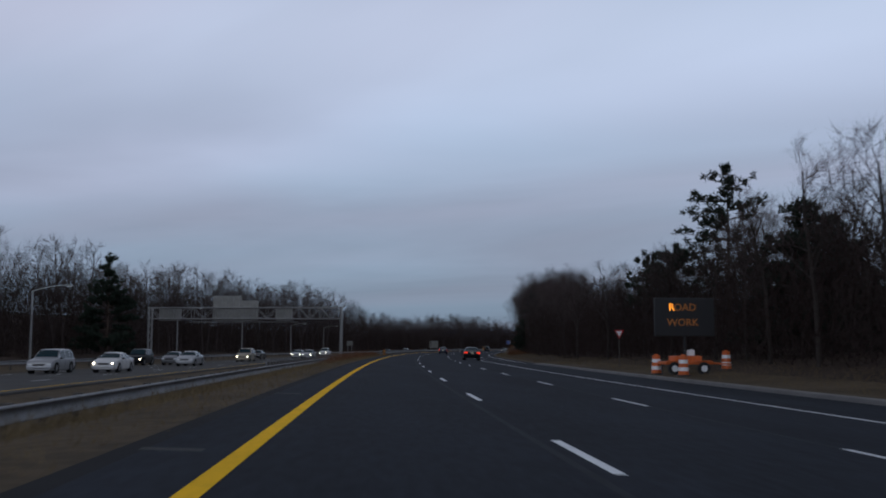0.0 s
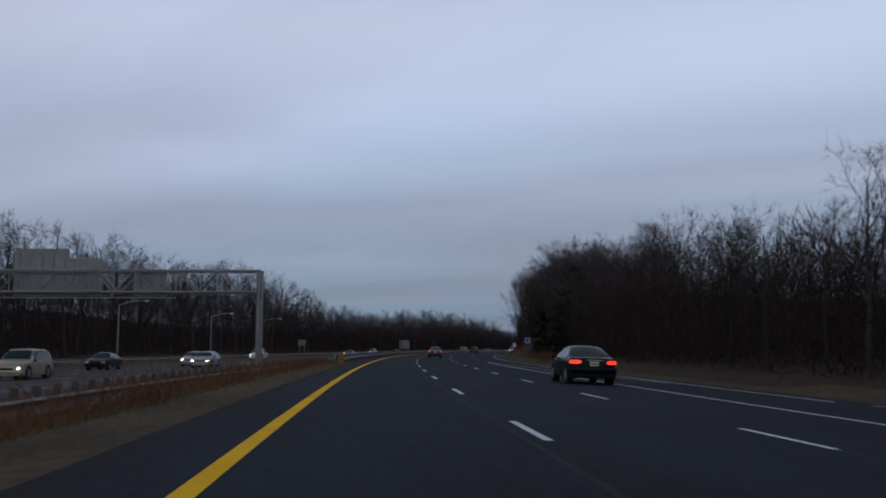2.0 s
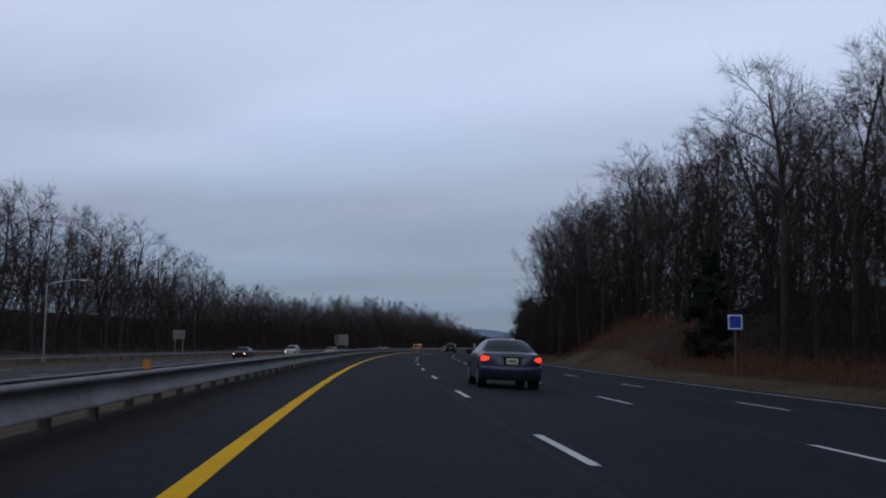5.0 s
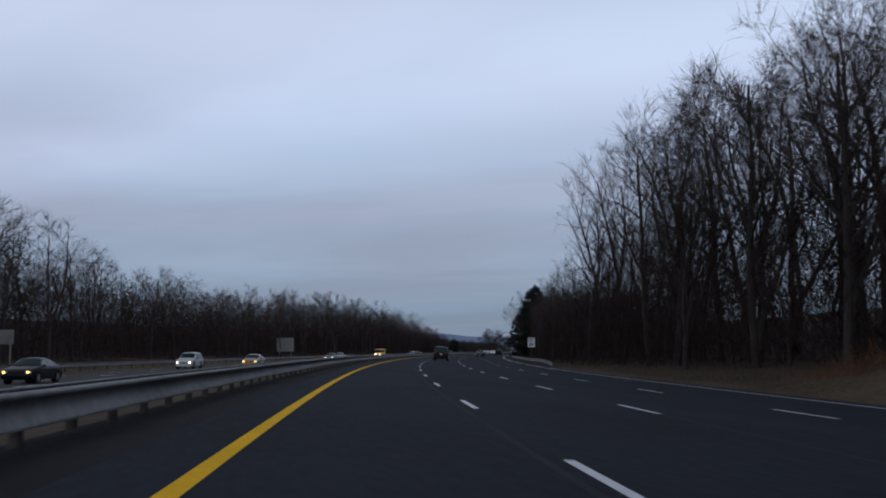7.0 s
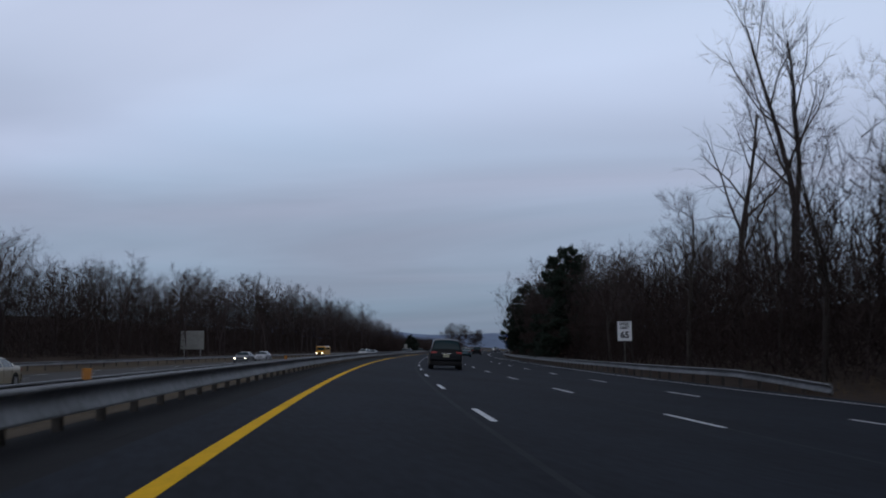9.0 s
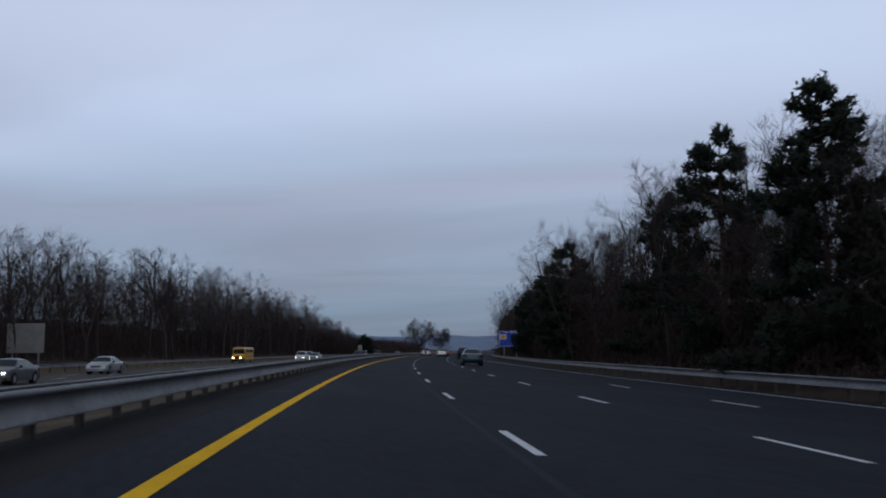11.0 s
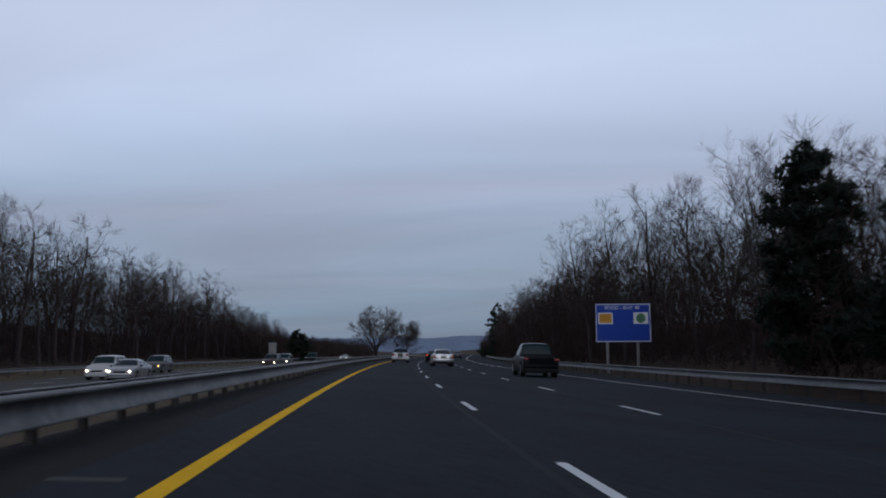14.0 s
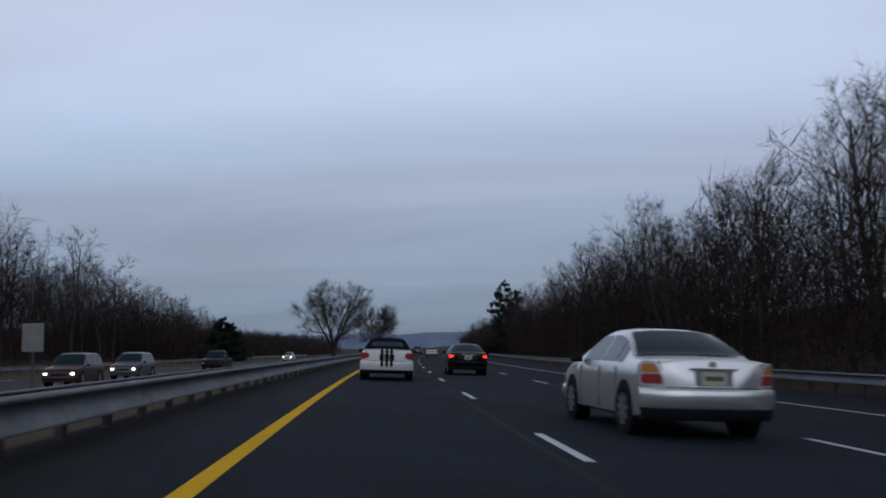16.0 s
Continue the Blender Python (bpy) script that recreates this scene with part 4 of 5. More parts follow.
# yield sign
sign = thing("yield_sign", road_pose(69.5, 16.6, 0, 12), "white triangular yield sign with red border on a post", "road sign")
for name, size, y, mat in (("panel", 0.43, 0.0, SIGN_RED), ("face", 0.26, -0.012, SIGN_WHITE)):
    bm = bmesh.new()
    vs = [bm.verts.new((size * math.sin(q), y - 0.005, 2.15 - size * math.cos(q))) for q in (0, 2.094, 4.189)]
    f = bm.faces.new(vs)
    ex = bmesh.ops.extrude_face_region(bm, geom=[f])
    bmesh.ops.translate(bm, vec=(0, 0.01, 0), verts=[v for v in ex["geom"] if isinstance(v, bmesh.types.BMVert)])
    bmesh.ops.recalc_face_normals(bm, faces=bm.faces)
    part(name, bm, mat, sign)
bm = bmesh.new()
tube(bm, (0, 0.05, -0.7), (0, 0.05, 2.4), 0.035, None, 8)
part("post", bm, GALV_DULL, sign)


# amber reflectors on the median guardrail
def delineator():
    d = thing("delineator", Matrix.Identity(4), "small amber reflector plate on a guardrail bracket", "reflector", "guardrail reflectors")
    bm = bmesh.new()
    box(bm, 0, 0, 0.085, 0.12, 0.006, 0.15, 0.002)
    part("reflector", bm, AMBER, d)
    bm = bmesh.new()
    box(bm, 0, 0.012, 0.03, 0.03, 0.012, 0.12)
    part("bracket", bm, GALV_DULL, d)
    return d


first = delineator()
first.matrix_world = road_pose(160.2, near_off(160.2) - 0.03, near_top(160.2))
for k in range(1, 8):
    s = 160.2 + 25.2 * k
    copy_thing(first, road_pose(s, near_off(s) - 0.03, near_top(s)))

# striped marker at the guardrail's nose
nose = thing("hazard_marker", road_pose(135.7, -3.25, 0), "amber and black striped hazard marker at the guardrail end", "hazard marker")
bm = bmesh.new()
box(bm, 0, 0, 0.38, 0.36, 0.06, 0.84, 0.015)
board = part("panel", bm, AMBER, nose)
for k in range(4):
    bm = bmesh.new()
    box(bm, 0, -0.034, 0.08 + 0.2 * k, 0.34, 0.006, 0.085, 0, Matrix.Rotation(radians(-33), 3, "Y"))
    for v in bm.verts:
        v.co.x = max(-0.17, min(0.17, v.co.x))
    part("stripe", bm, SIGN_BLACK, board)
bm = bmesh.new()
box(bm, 0, 0.5, 0.5, 0.42, 0.9, 0.42, 0.06)
part("end_box", bm, GALV_DULL, nose)
bm = bmesh.new()
tube(bm, (0, 0.06, -0.5), (0, 0.06, 0.6), 0.05, None, 8)
part("post", bm, GALV_DULL, nose)


# ---- message trailer and drums ----
def message_trailer():
    zb = ground_z(50.5, 15.8)
    t = thing("message_trailer", road_pose(50.5, 15.8, zb, 4), "orange trailer carrying a black lit message board", "message board")
    bm = bmesh.new()
    box(bm, 0, 0, 0.62, 2.6, 1.3, 0.16, 0.03)
    box(bm, 0, 0, 0.82, 1.5, 1.0, 0.35, 0.05)
    part("chassis", bm, SAFETY_ORANGE, t)
    bm = bmesh.new()
    tube(bm, (1.3, 0, 0.6), (2.5, 0, 0.55), 0.05, None, 8)
    part("tow_bar", bm, SAFETY_ORANGE, t)
    for x in (-0.85, 0.75):
        bm = bmesh.new()
        tube(bm, (x, -0.75, 0.33), (x, -0.55, 0.33), 0.33, None, 20)
        w = part("wheel", bm, BOARD, t, "black tyre")
        bm = bmesh.new()
        tube(bm, (x, -0.76, 0.33), (x, -0.74, 0.33), 0.17, None, 14)
        part("rim", bm, SIGN_WHITE, w)
        bm = bmesh.new()
        box(bm, x, -0.65, 0.72, 0.85, 0.25, 0.05, 0.02)
        part("mudguard", bm, SAFETY_ORANGE, t)
    bm = bmesh.new()
    tube(bm, (0, 0, 0.9), (0, 0, 2.2), 0.07, None, 10)
    part("mast", bm, BOARD, t, "black steel mast")
    bm = bmesh.new()
    box(bm, 0, 0, 3.05, 3.3, 0.22, 2.05, 0.04)
    b = part("board", bm, BOARD, t, "black message board")
    letters("lettering", "R", 0.56, LED, b, (-0.72, -0.118, 3.55))
    letters("lettering", "OAD", 0.56, LED_DIM, b, (0.02, -0.118, 3.55))
    letters("lettering", "WORK", 0.56, LED_DIM, b, (-0.12, -0.118, 2.75))
    bm = bmesh.new()
    box(bm, 0.35, 0.1, 1.15, 0.35, 0.3, 0.3, 0.03)
    tube(bm, (0.2, -0.4, 0.95), (0.2, -0.4, 1.35), 0.05, None, 8)
    part("control_box", bm, SIGN_WHITE, t)
    for x in (-1.1, 1.1):
        bm = bmesh.new()
        tube(bm, (x, 0.5, 0.0), (x, 0.5, 0.65), 0.04, None, 8)
        part("jack", bm, GALV_DULL, t)


message_trailer()


def drum():
    d = thing("traffic_drum", Matrix.Identity(4), "orange and white banded traffic drum on the verge", "traffic drum", "traffic drums")
    for k in range(5):
        bm = bmesh.new()
        tube(bm, (0, 0, 0.08 + 0.19 * k), (0, 0, 0.27 + 0.19 * k), 0.27 - 0.014 * k, 0.265 - 0.014 * k, 20)
        part("band", bm, SIGN_WHITE if k % 2 else SAFETY_ORANGE, d)
    bm = bmesh.new()
    tube(bm, (0, 0, 0), (0, 0, 0.085), 0.38, 0.33, 20)
    part("base", bm, BOARD, d)
    bm = bmesh.new()
    box(bm, 0, 0, 1.06, 0.22, 0.03, 0.09, 0.012)
    part("handle", bm, SAFETY_ORANGE, d)
    return d


first = drum()
first.matrix_world = road_pose(51.3, 14.45, ground_z(51.3, 14.45))
for s, off in ((48.2, 15.0), (52.2, 18.6)):
    copy_thing(first, road_pose(s, off, ground_z(s, off)))

# ---- vehicles ----
GLASS = plain("tinted_car_glass", (0.012, 0.029, 0.035), 0.05, 0, 0.0, 0.18)
TYRE = plain("tyre_rubber", (0.009, 0.009, 0.009), 0.9, 0, 0, 0.2)
RIM = plain("alloy_rim", (0.3, 0.31, 0.32), 0.4, 0.6)
TRIM = plain("black_plastic_trim", (0.010, 0.010, 0.011), 0.7, 0, 0, 0.2)
CHROME = plain("chrome_trim", (0.6, 0.6, 0.62), 0.15, 1.0)
FABRIC = plain("black_soft_top_fabric", (0.007, 0.008, 0.012), 0.95, 0, 0, 0.05)
PLATE = plain("pale_yellow_plate", (0.55, 0.53, 0.36), 0.5)
PLATE_INK = plain("dark_plate_ink", (0.12, 0.12, 0.1), 0.6)
RED_LENS = plain("red_lamp_lens", (0.36, 0.045, 0.04), 0.15, 0, 0.5)
AMBER_LENS = plain("amber_lamp_lens", (0.6, 0.24, 0.07), 0.15, 0, 0.5)
CLEAR_LENS = plain("clear_lamp_lens", (0.6, 0.62, 0.64), 0.1, 0, 0.5)
RED_ON = glowing("lit_tail_lamp", (1.0, 0.05, 0.025), 1.3)
HEAD_ON = glowing("lit_headlamp", (1.0, 0.86, 0.62), 9.0)
HEAD_AMBER = glowing("lit_amber_lamp", (1.0, 0.55, 0.12), 4.0)
PAINTS = {
    "white": plain("white_car_paint", (0.74, 0.73, 0.70), 0.35, 0, 0.4),
    "silver": plain("silver_car_paint", (0.82, 0.80, 0.76), 0.3, 0.8, 0.2),
    "black": plain("black_car_paint", (0.004, 0.005, 0.007), 0.28, 0, 0.0, 0.12),
    "teal": plain("teal_grey_car_paint", (0.022, 0.062, 0.080), 0.32, 0.3, 0.35),
    "pewter": plain("pewter_car_paint", (0.33, 0.34, 0.35), 0.36, 0.6, 0.3),
    "cream": plain("dull_white_car_paint", (0.48, 0.48, 0.47), 0.4, 0, 0.3),
    "band": plain("dark_red_lamp_band", (0.13, 0.016, 0.02), 0.2),
    "grey": plain("grey_car_paint", (0.08, 0.083, 0.087), 0.32, 0.3, 0.2),
    "navy": plain("dark_blue_car_paint", (0.02, 0.03, 0.055), 0.28, 0.2, 0.2),
    "gold": plain("beige_car_paint", (0.3, 0.26, 0.19), 0.35, 0.3, 0.2),
    "red": plain("dark_red_car_paint", (0.04, 0.012, 0.012), 0.35, 0.1, 0.1),
}

# stations from rear (0) to nose (1): share of length, top height, share of width
SHAPES = {
    "sedan": dict(L=4.85, W=1.80, H=1.46, deck=1.02, belt=0.95, roof=0.59,
                  st=[(0, 0.66, 0.36), (0.006, 0.86, 0.56), (0.016, 0.99, 0.72), (0.03, 1.005, 0.83), (0.045, 1.012, 0.905), (0.062, 1.018, 0.962), (0.085, 1.025, 0.99), (0.15, 1.045, 1), (0.175, 1.07, 1), (0.25, 1.25, 1), (0.32, 1.39, 1),
                      (0.38, 1.445, 1), (0.46, 1.46, 1), (0.54, 1.445, 1), (0.59, 1.40, 1), (0.66, 1.22, 1), (0.735, 1.02, 1), (0.76, 0.985, 1),
                      (0.86, 0.92, 0.99), (0.94, 0.82, 0.95), (0.985, 0.70, 0.88), (1, 0.55, 0.80)],
                  rear=(0.172, 0.335), front=(0.605, 0.728), sides=((0.235, 0.295), (0.305, 0.455), (0.475, 0.665)), axle=(0.2, 0.805)),
    "suv": dict(L=4.7, W=1.86, H=1.74, deck=1.05, belt=1.03, roof=0.66,
                st=[(0, 0.7, 0.92), (0.008, 1.0, 0.95), (0.02, 1.1, 0.97), (0.045, 1.42, 0.99), (0.075, 1.64, 1), (0.12, 1.71, 1), (0.3, 1.74, 1), (0.5, 1.73, 1), (0.57, 1.68, 1),
                    (0.65, 1.40, 1), (0.72, 1.12, 1), (0.75, 1.07, 1), (0.88, 1.0, 0.99), (0.96, 0.9, 0.95), (0.99, 0.76, 0.9), (1, 0.6, 0.86)],
                rear=(0.022, 0.074), front=(0.585, 0.712), sides=((0.09, 0.2), (0.215, 0.4), (0.42, 0.62)), axle=(0.19, 0.81)),
    "pickup": dict(L=5.5, W=1.95, H=1.82, deck=1.06, belt=1.08, roof=0.66,
                   st=[(0, 0.7, 0.95), (0.004, 1.0, 0.97), (0.01, 1.06, 0.98), (0.15, 1.07, 1), (0.345, 1.08, 1), (0.352, 1.1, 1), (0.375, 1.62, 1), (0.4, 1.78, 1), (0.46, 1.82, 1), (0.56, 1.81, 1),
                       (0.6, 1.75, 1), (0.67, 1.4, 1), (0.72, 1.15, 1), (0.75, 1.12, 1), (0.9, 1.06, 1), (0.98, 0.98, 0.97), (1, 0.7, 0.93)],
                   rear=(0.356, 0.392), front=(0.612, 0.712), sides=((0.39, 0.48), (0.495, 0.64)), axle=(0.19, 0.82)),
}
SHAPES["convertible"] = dict(SHAPES["sedan"], L=4.9, W=1.82, H=1.47, roof=0.6)
SHAPES["coupe"] = dict(SHAPES["sedan"], L=4.5, W=1.75, H=1.42)


class Shell:
    """The outer skin of a car as a function of station and height."""

    def __init__(self, sh):
        self.sh = sh
        st = np.array(sh["st"], float)
        self.f, self.z, self.w = st[:, 0], st[:, 1].copy(), st[:, 2]
        top = self.z.max()
        self.z = np.where(self.z > sh["deck"], sh["deck"] + (self.z - sh["deck"]) * (sh["H"] - sh["deck"]) / (top - sh["deck"]), self.z)

    def ring(self, f):
        sh = self.sh
        z = float(np.interp(f, self.f, self.z))
        hw = sh["W"] / 2 * float(np.interp(f, self.f, self.w))
        a = min(1, max(0, (z - sh["deck"]) / (sh["H"] - sh["deck"])))
        zb = 0.22 + 0.10 * max(0, 1 - f / 0.1) + 0.05 * max(0, (f - 0.92) / 0.08)
        belt = min(sh["belt"], z - 0.06)
        cw = sh["roof"] * sh["W"] / 1.8
        mix = lambda p, q: p * (1 - a) + q * a
        return [(0, zb), (0.9 * hw, zb), (0.985 * hw, zb + 0.05), (1.0 * hw, 0.52), (0.992 * hw, (0.52 + belt) / 2 + 0.04), (0.975 * hw, belt),
                (mix(0.93 * hw, cw + 0.02), z - 0.025 - 0.055 * a), (mix(0.84 * hw, cw - 0.07), z - 0.012 - 0.012 * a), (mix(0.45 * hw, cw * 0.5), z + 0.004), (0, z + 0.01)]

    def y(self, f):
        return (f - 0.5) * self.sh["L"]

    def body(self):
        fs = np.unique(np.concatenate([self.f, np.linspace(0, 1, 33)]))
        rings = [self.ring(f) for f in fs]
        n = len(rings[0])
        verts, faces = [], []
        for f, r in zip(fs, rings):
            row = r + [(-x, z) for x, z in r[-2:0:-1]]
            verts += [(x, self.y(f), z) for x, z in row]
        m = 2 * n - 2
        for i in range(len(fs) - 1):
            for j in range(m):
                a, b = i * m + j, i * m + (j + 1) % m
                faces.append((a, b, b + m, a + m))
        faces.append(tuple(range(m))[::-1])
        faces.append(tuple(range((len(fs) - 1) * m, len(fs) * m)))
        return verts, faces

    def stations(self, f0, f1):
        fs = np.unique(np.concatenate([self.f, np.linspace(0, 1, 33)]))
        return [f0] + [f for f in fs if f0 + 0.002 < f < f1 - 0.002] + [f1]

    def top_patch(self, f0, f1, reach, lift, back=0.0):
        """A patch of the upper skin (windscreen, rear glass, soft top)."""
        verts, faces = [], []
        fs = self.stations(f0, f1)
        for f in fs:
            r = self.ring(f)
            xs, zs = [p[0] for p in r[6:]][::-1], [p[1] for p in r[6:]][::-1]
            half = [0.0] + [x for x in xs[1:-1] if x < xs[-1] * reach - 0.01]
            while len(half) < 3:
                half.append((half[-1] + xs[-1] * reach) / 2)
            half.append(xs[-1] * reach)
            for x in [-v for v in half[:0:-1]] + half:
                verts.append((x, self.y(f) + back, float(np.interp(abs(x), xs, zs)) + lift))
        n = 7
        for i in range(len(fs) - 1):
            for j in range(n - 1):
                a = i * n + j
                faces.append((a, a + 1, a + n + 1, a + n))
        return verts, faces

    def side_patch(self, f0, f1, lift, side):
        verts, faces = [], []
        fs = self.stations(f0, f1)
        nf = len(fs) - 1
        for f in fs:
            r = self.ring(f)
            (x0, z0), (x1, z1) = r[5], r[6]
            for v in (0.06, 0.5, 0.95):
                verts.append((side * (x0 + (x1 - x0) * v + lift), self.y(f), z0 + (z1 - z0) * v))
        for i in range(nf):
            for j in range(2):
                a = i * 3 + j
                q = (a, a + 3, a + 4, a + 1)
                faces.append(q if side > 0 else q[::-1])
        return verts, faces


def skin(name, vf, mat, parent, label="", angle=35):
    me = mesh_from(name, vf[0], vf[1], mat, True)
    me.set_sharp_from_angle(angle=radians(angle))
    ob = new(name, me)
    ob.parent = parent
    return tagged(ob, label) if label else ob


def boxpart(name, c, s, mat, parent, bevel=0.02, label=""):
    bm = bmesh.new()
    box(bm, *c, *s, bevel)
    ob = part(name, bm, mat, parent, label)
    if bevel > 0.03:
        ob.data.shade_smooth()
        ob.data.set_sharp_from_angle(angle=radians(50))
    return ob


def wheel(x, y, r, parent):
    side = 1 if x > 0 else -1
    bm = bmesh.new()
    for x0, x1, a, b in ((x - side * 0.19, x - side * 0.16, r * 0.93, r), (x - side * 0.16, x - side * 0.03, r, r), (x - side * 0.03, x, r, r * 0.92)):
        tube(bm, (x0, y, r), (x1, y, r), a, b, 22)
    w = part("wheel", bm, TYRE, parent, "black tyre")
    bm = bmesh.new()
    tube(bm, (x - side * 0.05, y, r), (x + side * 0.004, y, r), r * 0.68, r * 0.64, 20)
    hub = part("rim", bm, GALV_DULL, w)
    bm = bmesh.new()
    for k in range(9):
        q = k * math.pi / 4.5
        box(bm, x + side * 0.008, y + math.sin(q) * r * 0.34, r + math.cos(q) * r * 0.34, 0.02, 0.05, r * 0.62, 0, Matrix.Rotation(-q, 3, "X"))
    tube(bm, (x - side * 0.01, y, r), (x + side * 0.022, y, r), r * 0.16, None, 12)
    me = bpy.data.meshes.new("spokes")
    bm.to_mesh(me)
    bm.free()
    me.materials.append(RIM)
    ob = new("spokes", me)
    ob.parent = w
    return w


def tail_y(u, z, L):
    """How the rounded tail of a saloon runs: u across, from -1 to 1, z up."""
    return -L / 2 + max(0.0175 * L * min(1, max(0, (z - 0.66) / 0.33)), 0.3 * abs(u) ** 3.6)


def tail_patch(name, rows, side, W, L, lift, mat, parent, label=""):
    """A panel that follows the tail; rows from below: height, inner and outer share of half the width, how far it stands out."""
    n = 9 if side else 25
    verts, faces = [], []
    for back in (0.0, 0.05):
        for z, u0, u1, out in rows:
            for k in range(n):
                u = u0 + (u1 - u0) * k / (n - 1)
                y = tail_y(u, z, L) - lift - out + back
                verts.append(((side or 1) * u * (W / 2 + 0.006 - back * 0.1), y, z))
    m = len(rows)
    flip = side < 0
    for i in range(m - 1):
        for j in range(n - 1):
            a = i * n + j
            q = (a, a + 1, a + n + 1, a + n)
            faces.append(q[::-1] if flip else q)
    b = m * n
    rim = [(0, j, 0, j + 1) for j in range(n - 1)] + [(m - 1, j + 1, m - 1, j) for j in range(n - 1)] + [(i + 1, 0, i, 0) for i in range(m - 1)] + [(i, n - 1, i + 1, n - 1) for i in range(m - 1)]
    for i0, j0, i1, j1 in rim:
        a, c = i0 * n + j0, i1 * n + j1
        q = (a, a + b, c + b, c)
        faces.append(q[::-1] if flip else q)
    return skin(name, (verts, faces), mat, parent, label, 40)


def car(name, label, shape, paint, m, brake=False, heads=None, tail="red", extras=()):
    """A car with its nose along +y, standing on z = 0 at its middle."""
    sh = SHAPES[shape]
    shell = Shell(sh)
    L, W = sh["L"], sh["W"]
    c = thing(name, m, label, "car" if shape != "pickup" else "pickup truck", "road traffic")
    body = skin("body", shell.body(), PAINTS[paint], c)
    if shape == "convertible":
        skin("soft_top", shell.top_patch(0.165, 0.62, 1.0, 0.014, -0.008), FABRIC, c, "black fabric soft top")
        for side in (1, -1):
            skin("soft_top_side", shell.side_patch(0.185, 0.40, 0.012, side), FABRIC, c, "black fabric soft top side")
    skin("rear_window", shell.top_patch(*(sh["rear"] if shape != "convertible" else (0.205, 0.27)), 0.93 if shape != "convertible" else 0.74, 0.02, -0.014), GLASS, c, "dark tinted glass")
    skin("windscreen", shell.top_patch(*sh["front"], 0.93, 0.015), GLASS, c, "dark glass")
    for f0, f1 in sh["sides"]:
        for side in (1, -1):
            skin("side_window", shell.side_patch(f0, f1, 0.008, side), GLASS, c, "dark glass")
    r = 0.33 if shape in ("sedan", "convertible", "coupe") else 0.38
    for f in sh["axle"]:
        for side in (1, -1):
            x, y = side * (W / 2 + 0.006), (f - 0.5) * L
            bm = bmesh.new()
            tube(bm, (x - side * 0.24, y, r + 0.02), (x - side * 0.004, y, r + 0.02), r + 0.055, None, 24)
            part("wheel_arch", bm, TRIM, c)
            wheel(x + side * 0.002, y, r, c)
    yr, yf = -L / 2, L / 2
    zl = 0.83 if r < 0.35 else 0.95
    # rear end
    saloon = shape in ("sedan", "convertible", "coupe")
    lens = RED_ON if brake else (PAINTS["band"] if "band" in extras else RED_LENS)
    if saloon:
        low = 0.36 if shape == "convertible" else 0.395
        tail_patch("rear_bumper", [(low, -0.985, 0.985, 0.03), (low + 0.03, -1, 1, 0.05), (0.54, -1.004, 1.004, 0.065), (0.61, -1.003, 1.003, 0.06), (0.645, -1, 1, 0.035), (0.655, -0.99, 0.99, 0.0)], 0, W, L, 0.0, PAINTS[paint], c)
        # black band that paints the shadow below the bumper
        tail_patch("shaded_skirt", [(0.24, -0.93, 0.93, -0.02), (0.28, -0.97, 0.97, 0.02), (low - 0.005, -0.985, 0.985, 0.032), (low + 0.004, -0.98, 0.98, 0.02)], 0, W, L, 0.0, TRIM, c)
    else:
        boxpart("rear_bumper", (0, yr + 0.09, 0.56), (W * 0.975, 0.22, 0.23), PAINTS[paint], c, 0.06)
        # the same painted shadow band, as a box
        boxpart("shaded_skirt", (0, yr + 0.10, 0.34), (W * 0.97, 0.25, 0.26), TRIM, c, 0.05)
    for side in (1, -1):
        if tail == "tall":
            lamp_ = tail_patch("tail_lamp", [(0.675, 0.70, 0.975, 0), (0.70, 0.695, 0.99, 0), (0.80, 0.72, 0.992, 0), (0.90, 0.765, 0.985, 0), (0.975, 0.82, 0.965, 0), (0.99, 0.84, 0.94, 0)], side, W, L, 0.012, CLEAR_LENS, c, "tall clear tail lamp")
            tail_patch("brake_lens", [(0.70, 0.735, 0.955, 0), (0.72, 0.72, 0.975, 0), (0.80, 0.74, 0.978, 0), (0.825, 0.765, 0.955, 0)], side, W, L, 0.018, RED_LENS, lamp_, "red lens")
            tail_patch("indicator", [(0.84, 0.775, 0.965, 0), (0.86, 0.765, 0.978, 0), (0.93, 0.80, 0.968, 0), (0.955, 0.825, 0.945, 0)], side, W, L, 0.018, AMBER_LENS, lamp_, "amber lens")
        elif saloon:
            wide = {"convertible": 0.66, "coupe": 0.72}.get(shape, 0.50 if brake else 0.58)
            top = 0.945 if shape == "convertible" else 0.905
            low = 0.735 if shape == "convertible" else 0.765
            lamp_ = tail_patch("tail_lamp", [(low, wide + 0.16, 0.975, 0), (low + 0.03, wide + 0.06, 0.99, 0), (low + 0.08, wide, 0.99, 0), (top - 0.03, wide + 0.03, 0.98, 0), (top, wide + 0.14, 0.955, 0)], side, W, L, 0.014, lens, c, "lit red tail lamp" if brake else "red tail lamp")
            tail_patch("lamp_divider", [(low + 0.075, wide + 0.1, 0.985, 0), (low + 0.088, wide + 0.1, 0.985, 0)], side, W, L, 0.017, RED_LENS, lamp_)
        else:
            bm = bmesh.new()
            box(bm, 0, 0, 0, 0.34, 0.13, 0.125 if shape != "convertible" else 0.19, 0.04)
            for v in bm.verts:
                inner = -v.co.x * side
                v.co.z = (v.co.z + (0.012 if inner > 0 else 0)) * (0.72 if inner > 0 else 1.0) + zl - (0.02 if inner < 0 else 0)
                v.co.y += yr + 0.045 + (0.03 if inner < -0.1 else 0)
                v.co.x += side * (W / 2 - 0.20)
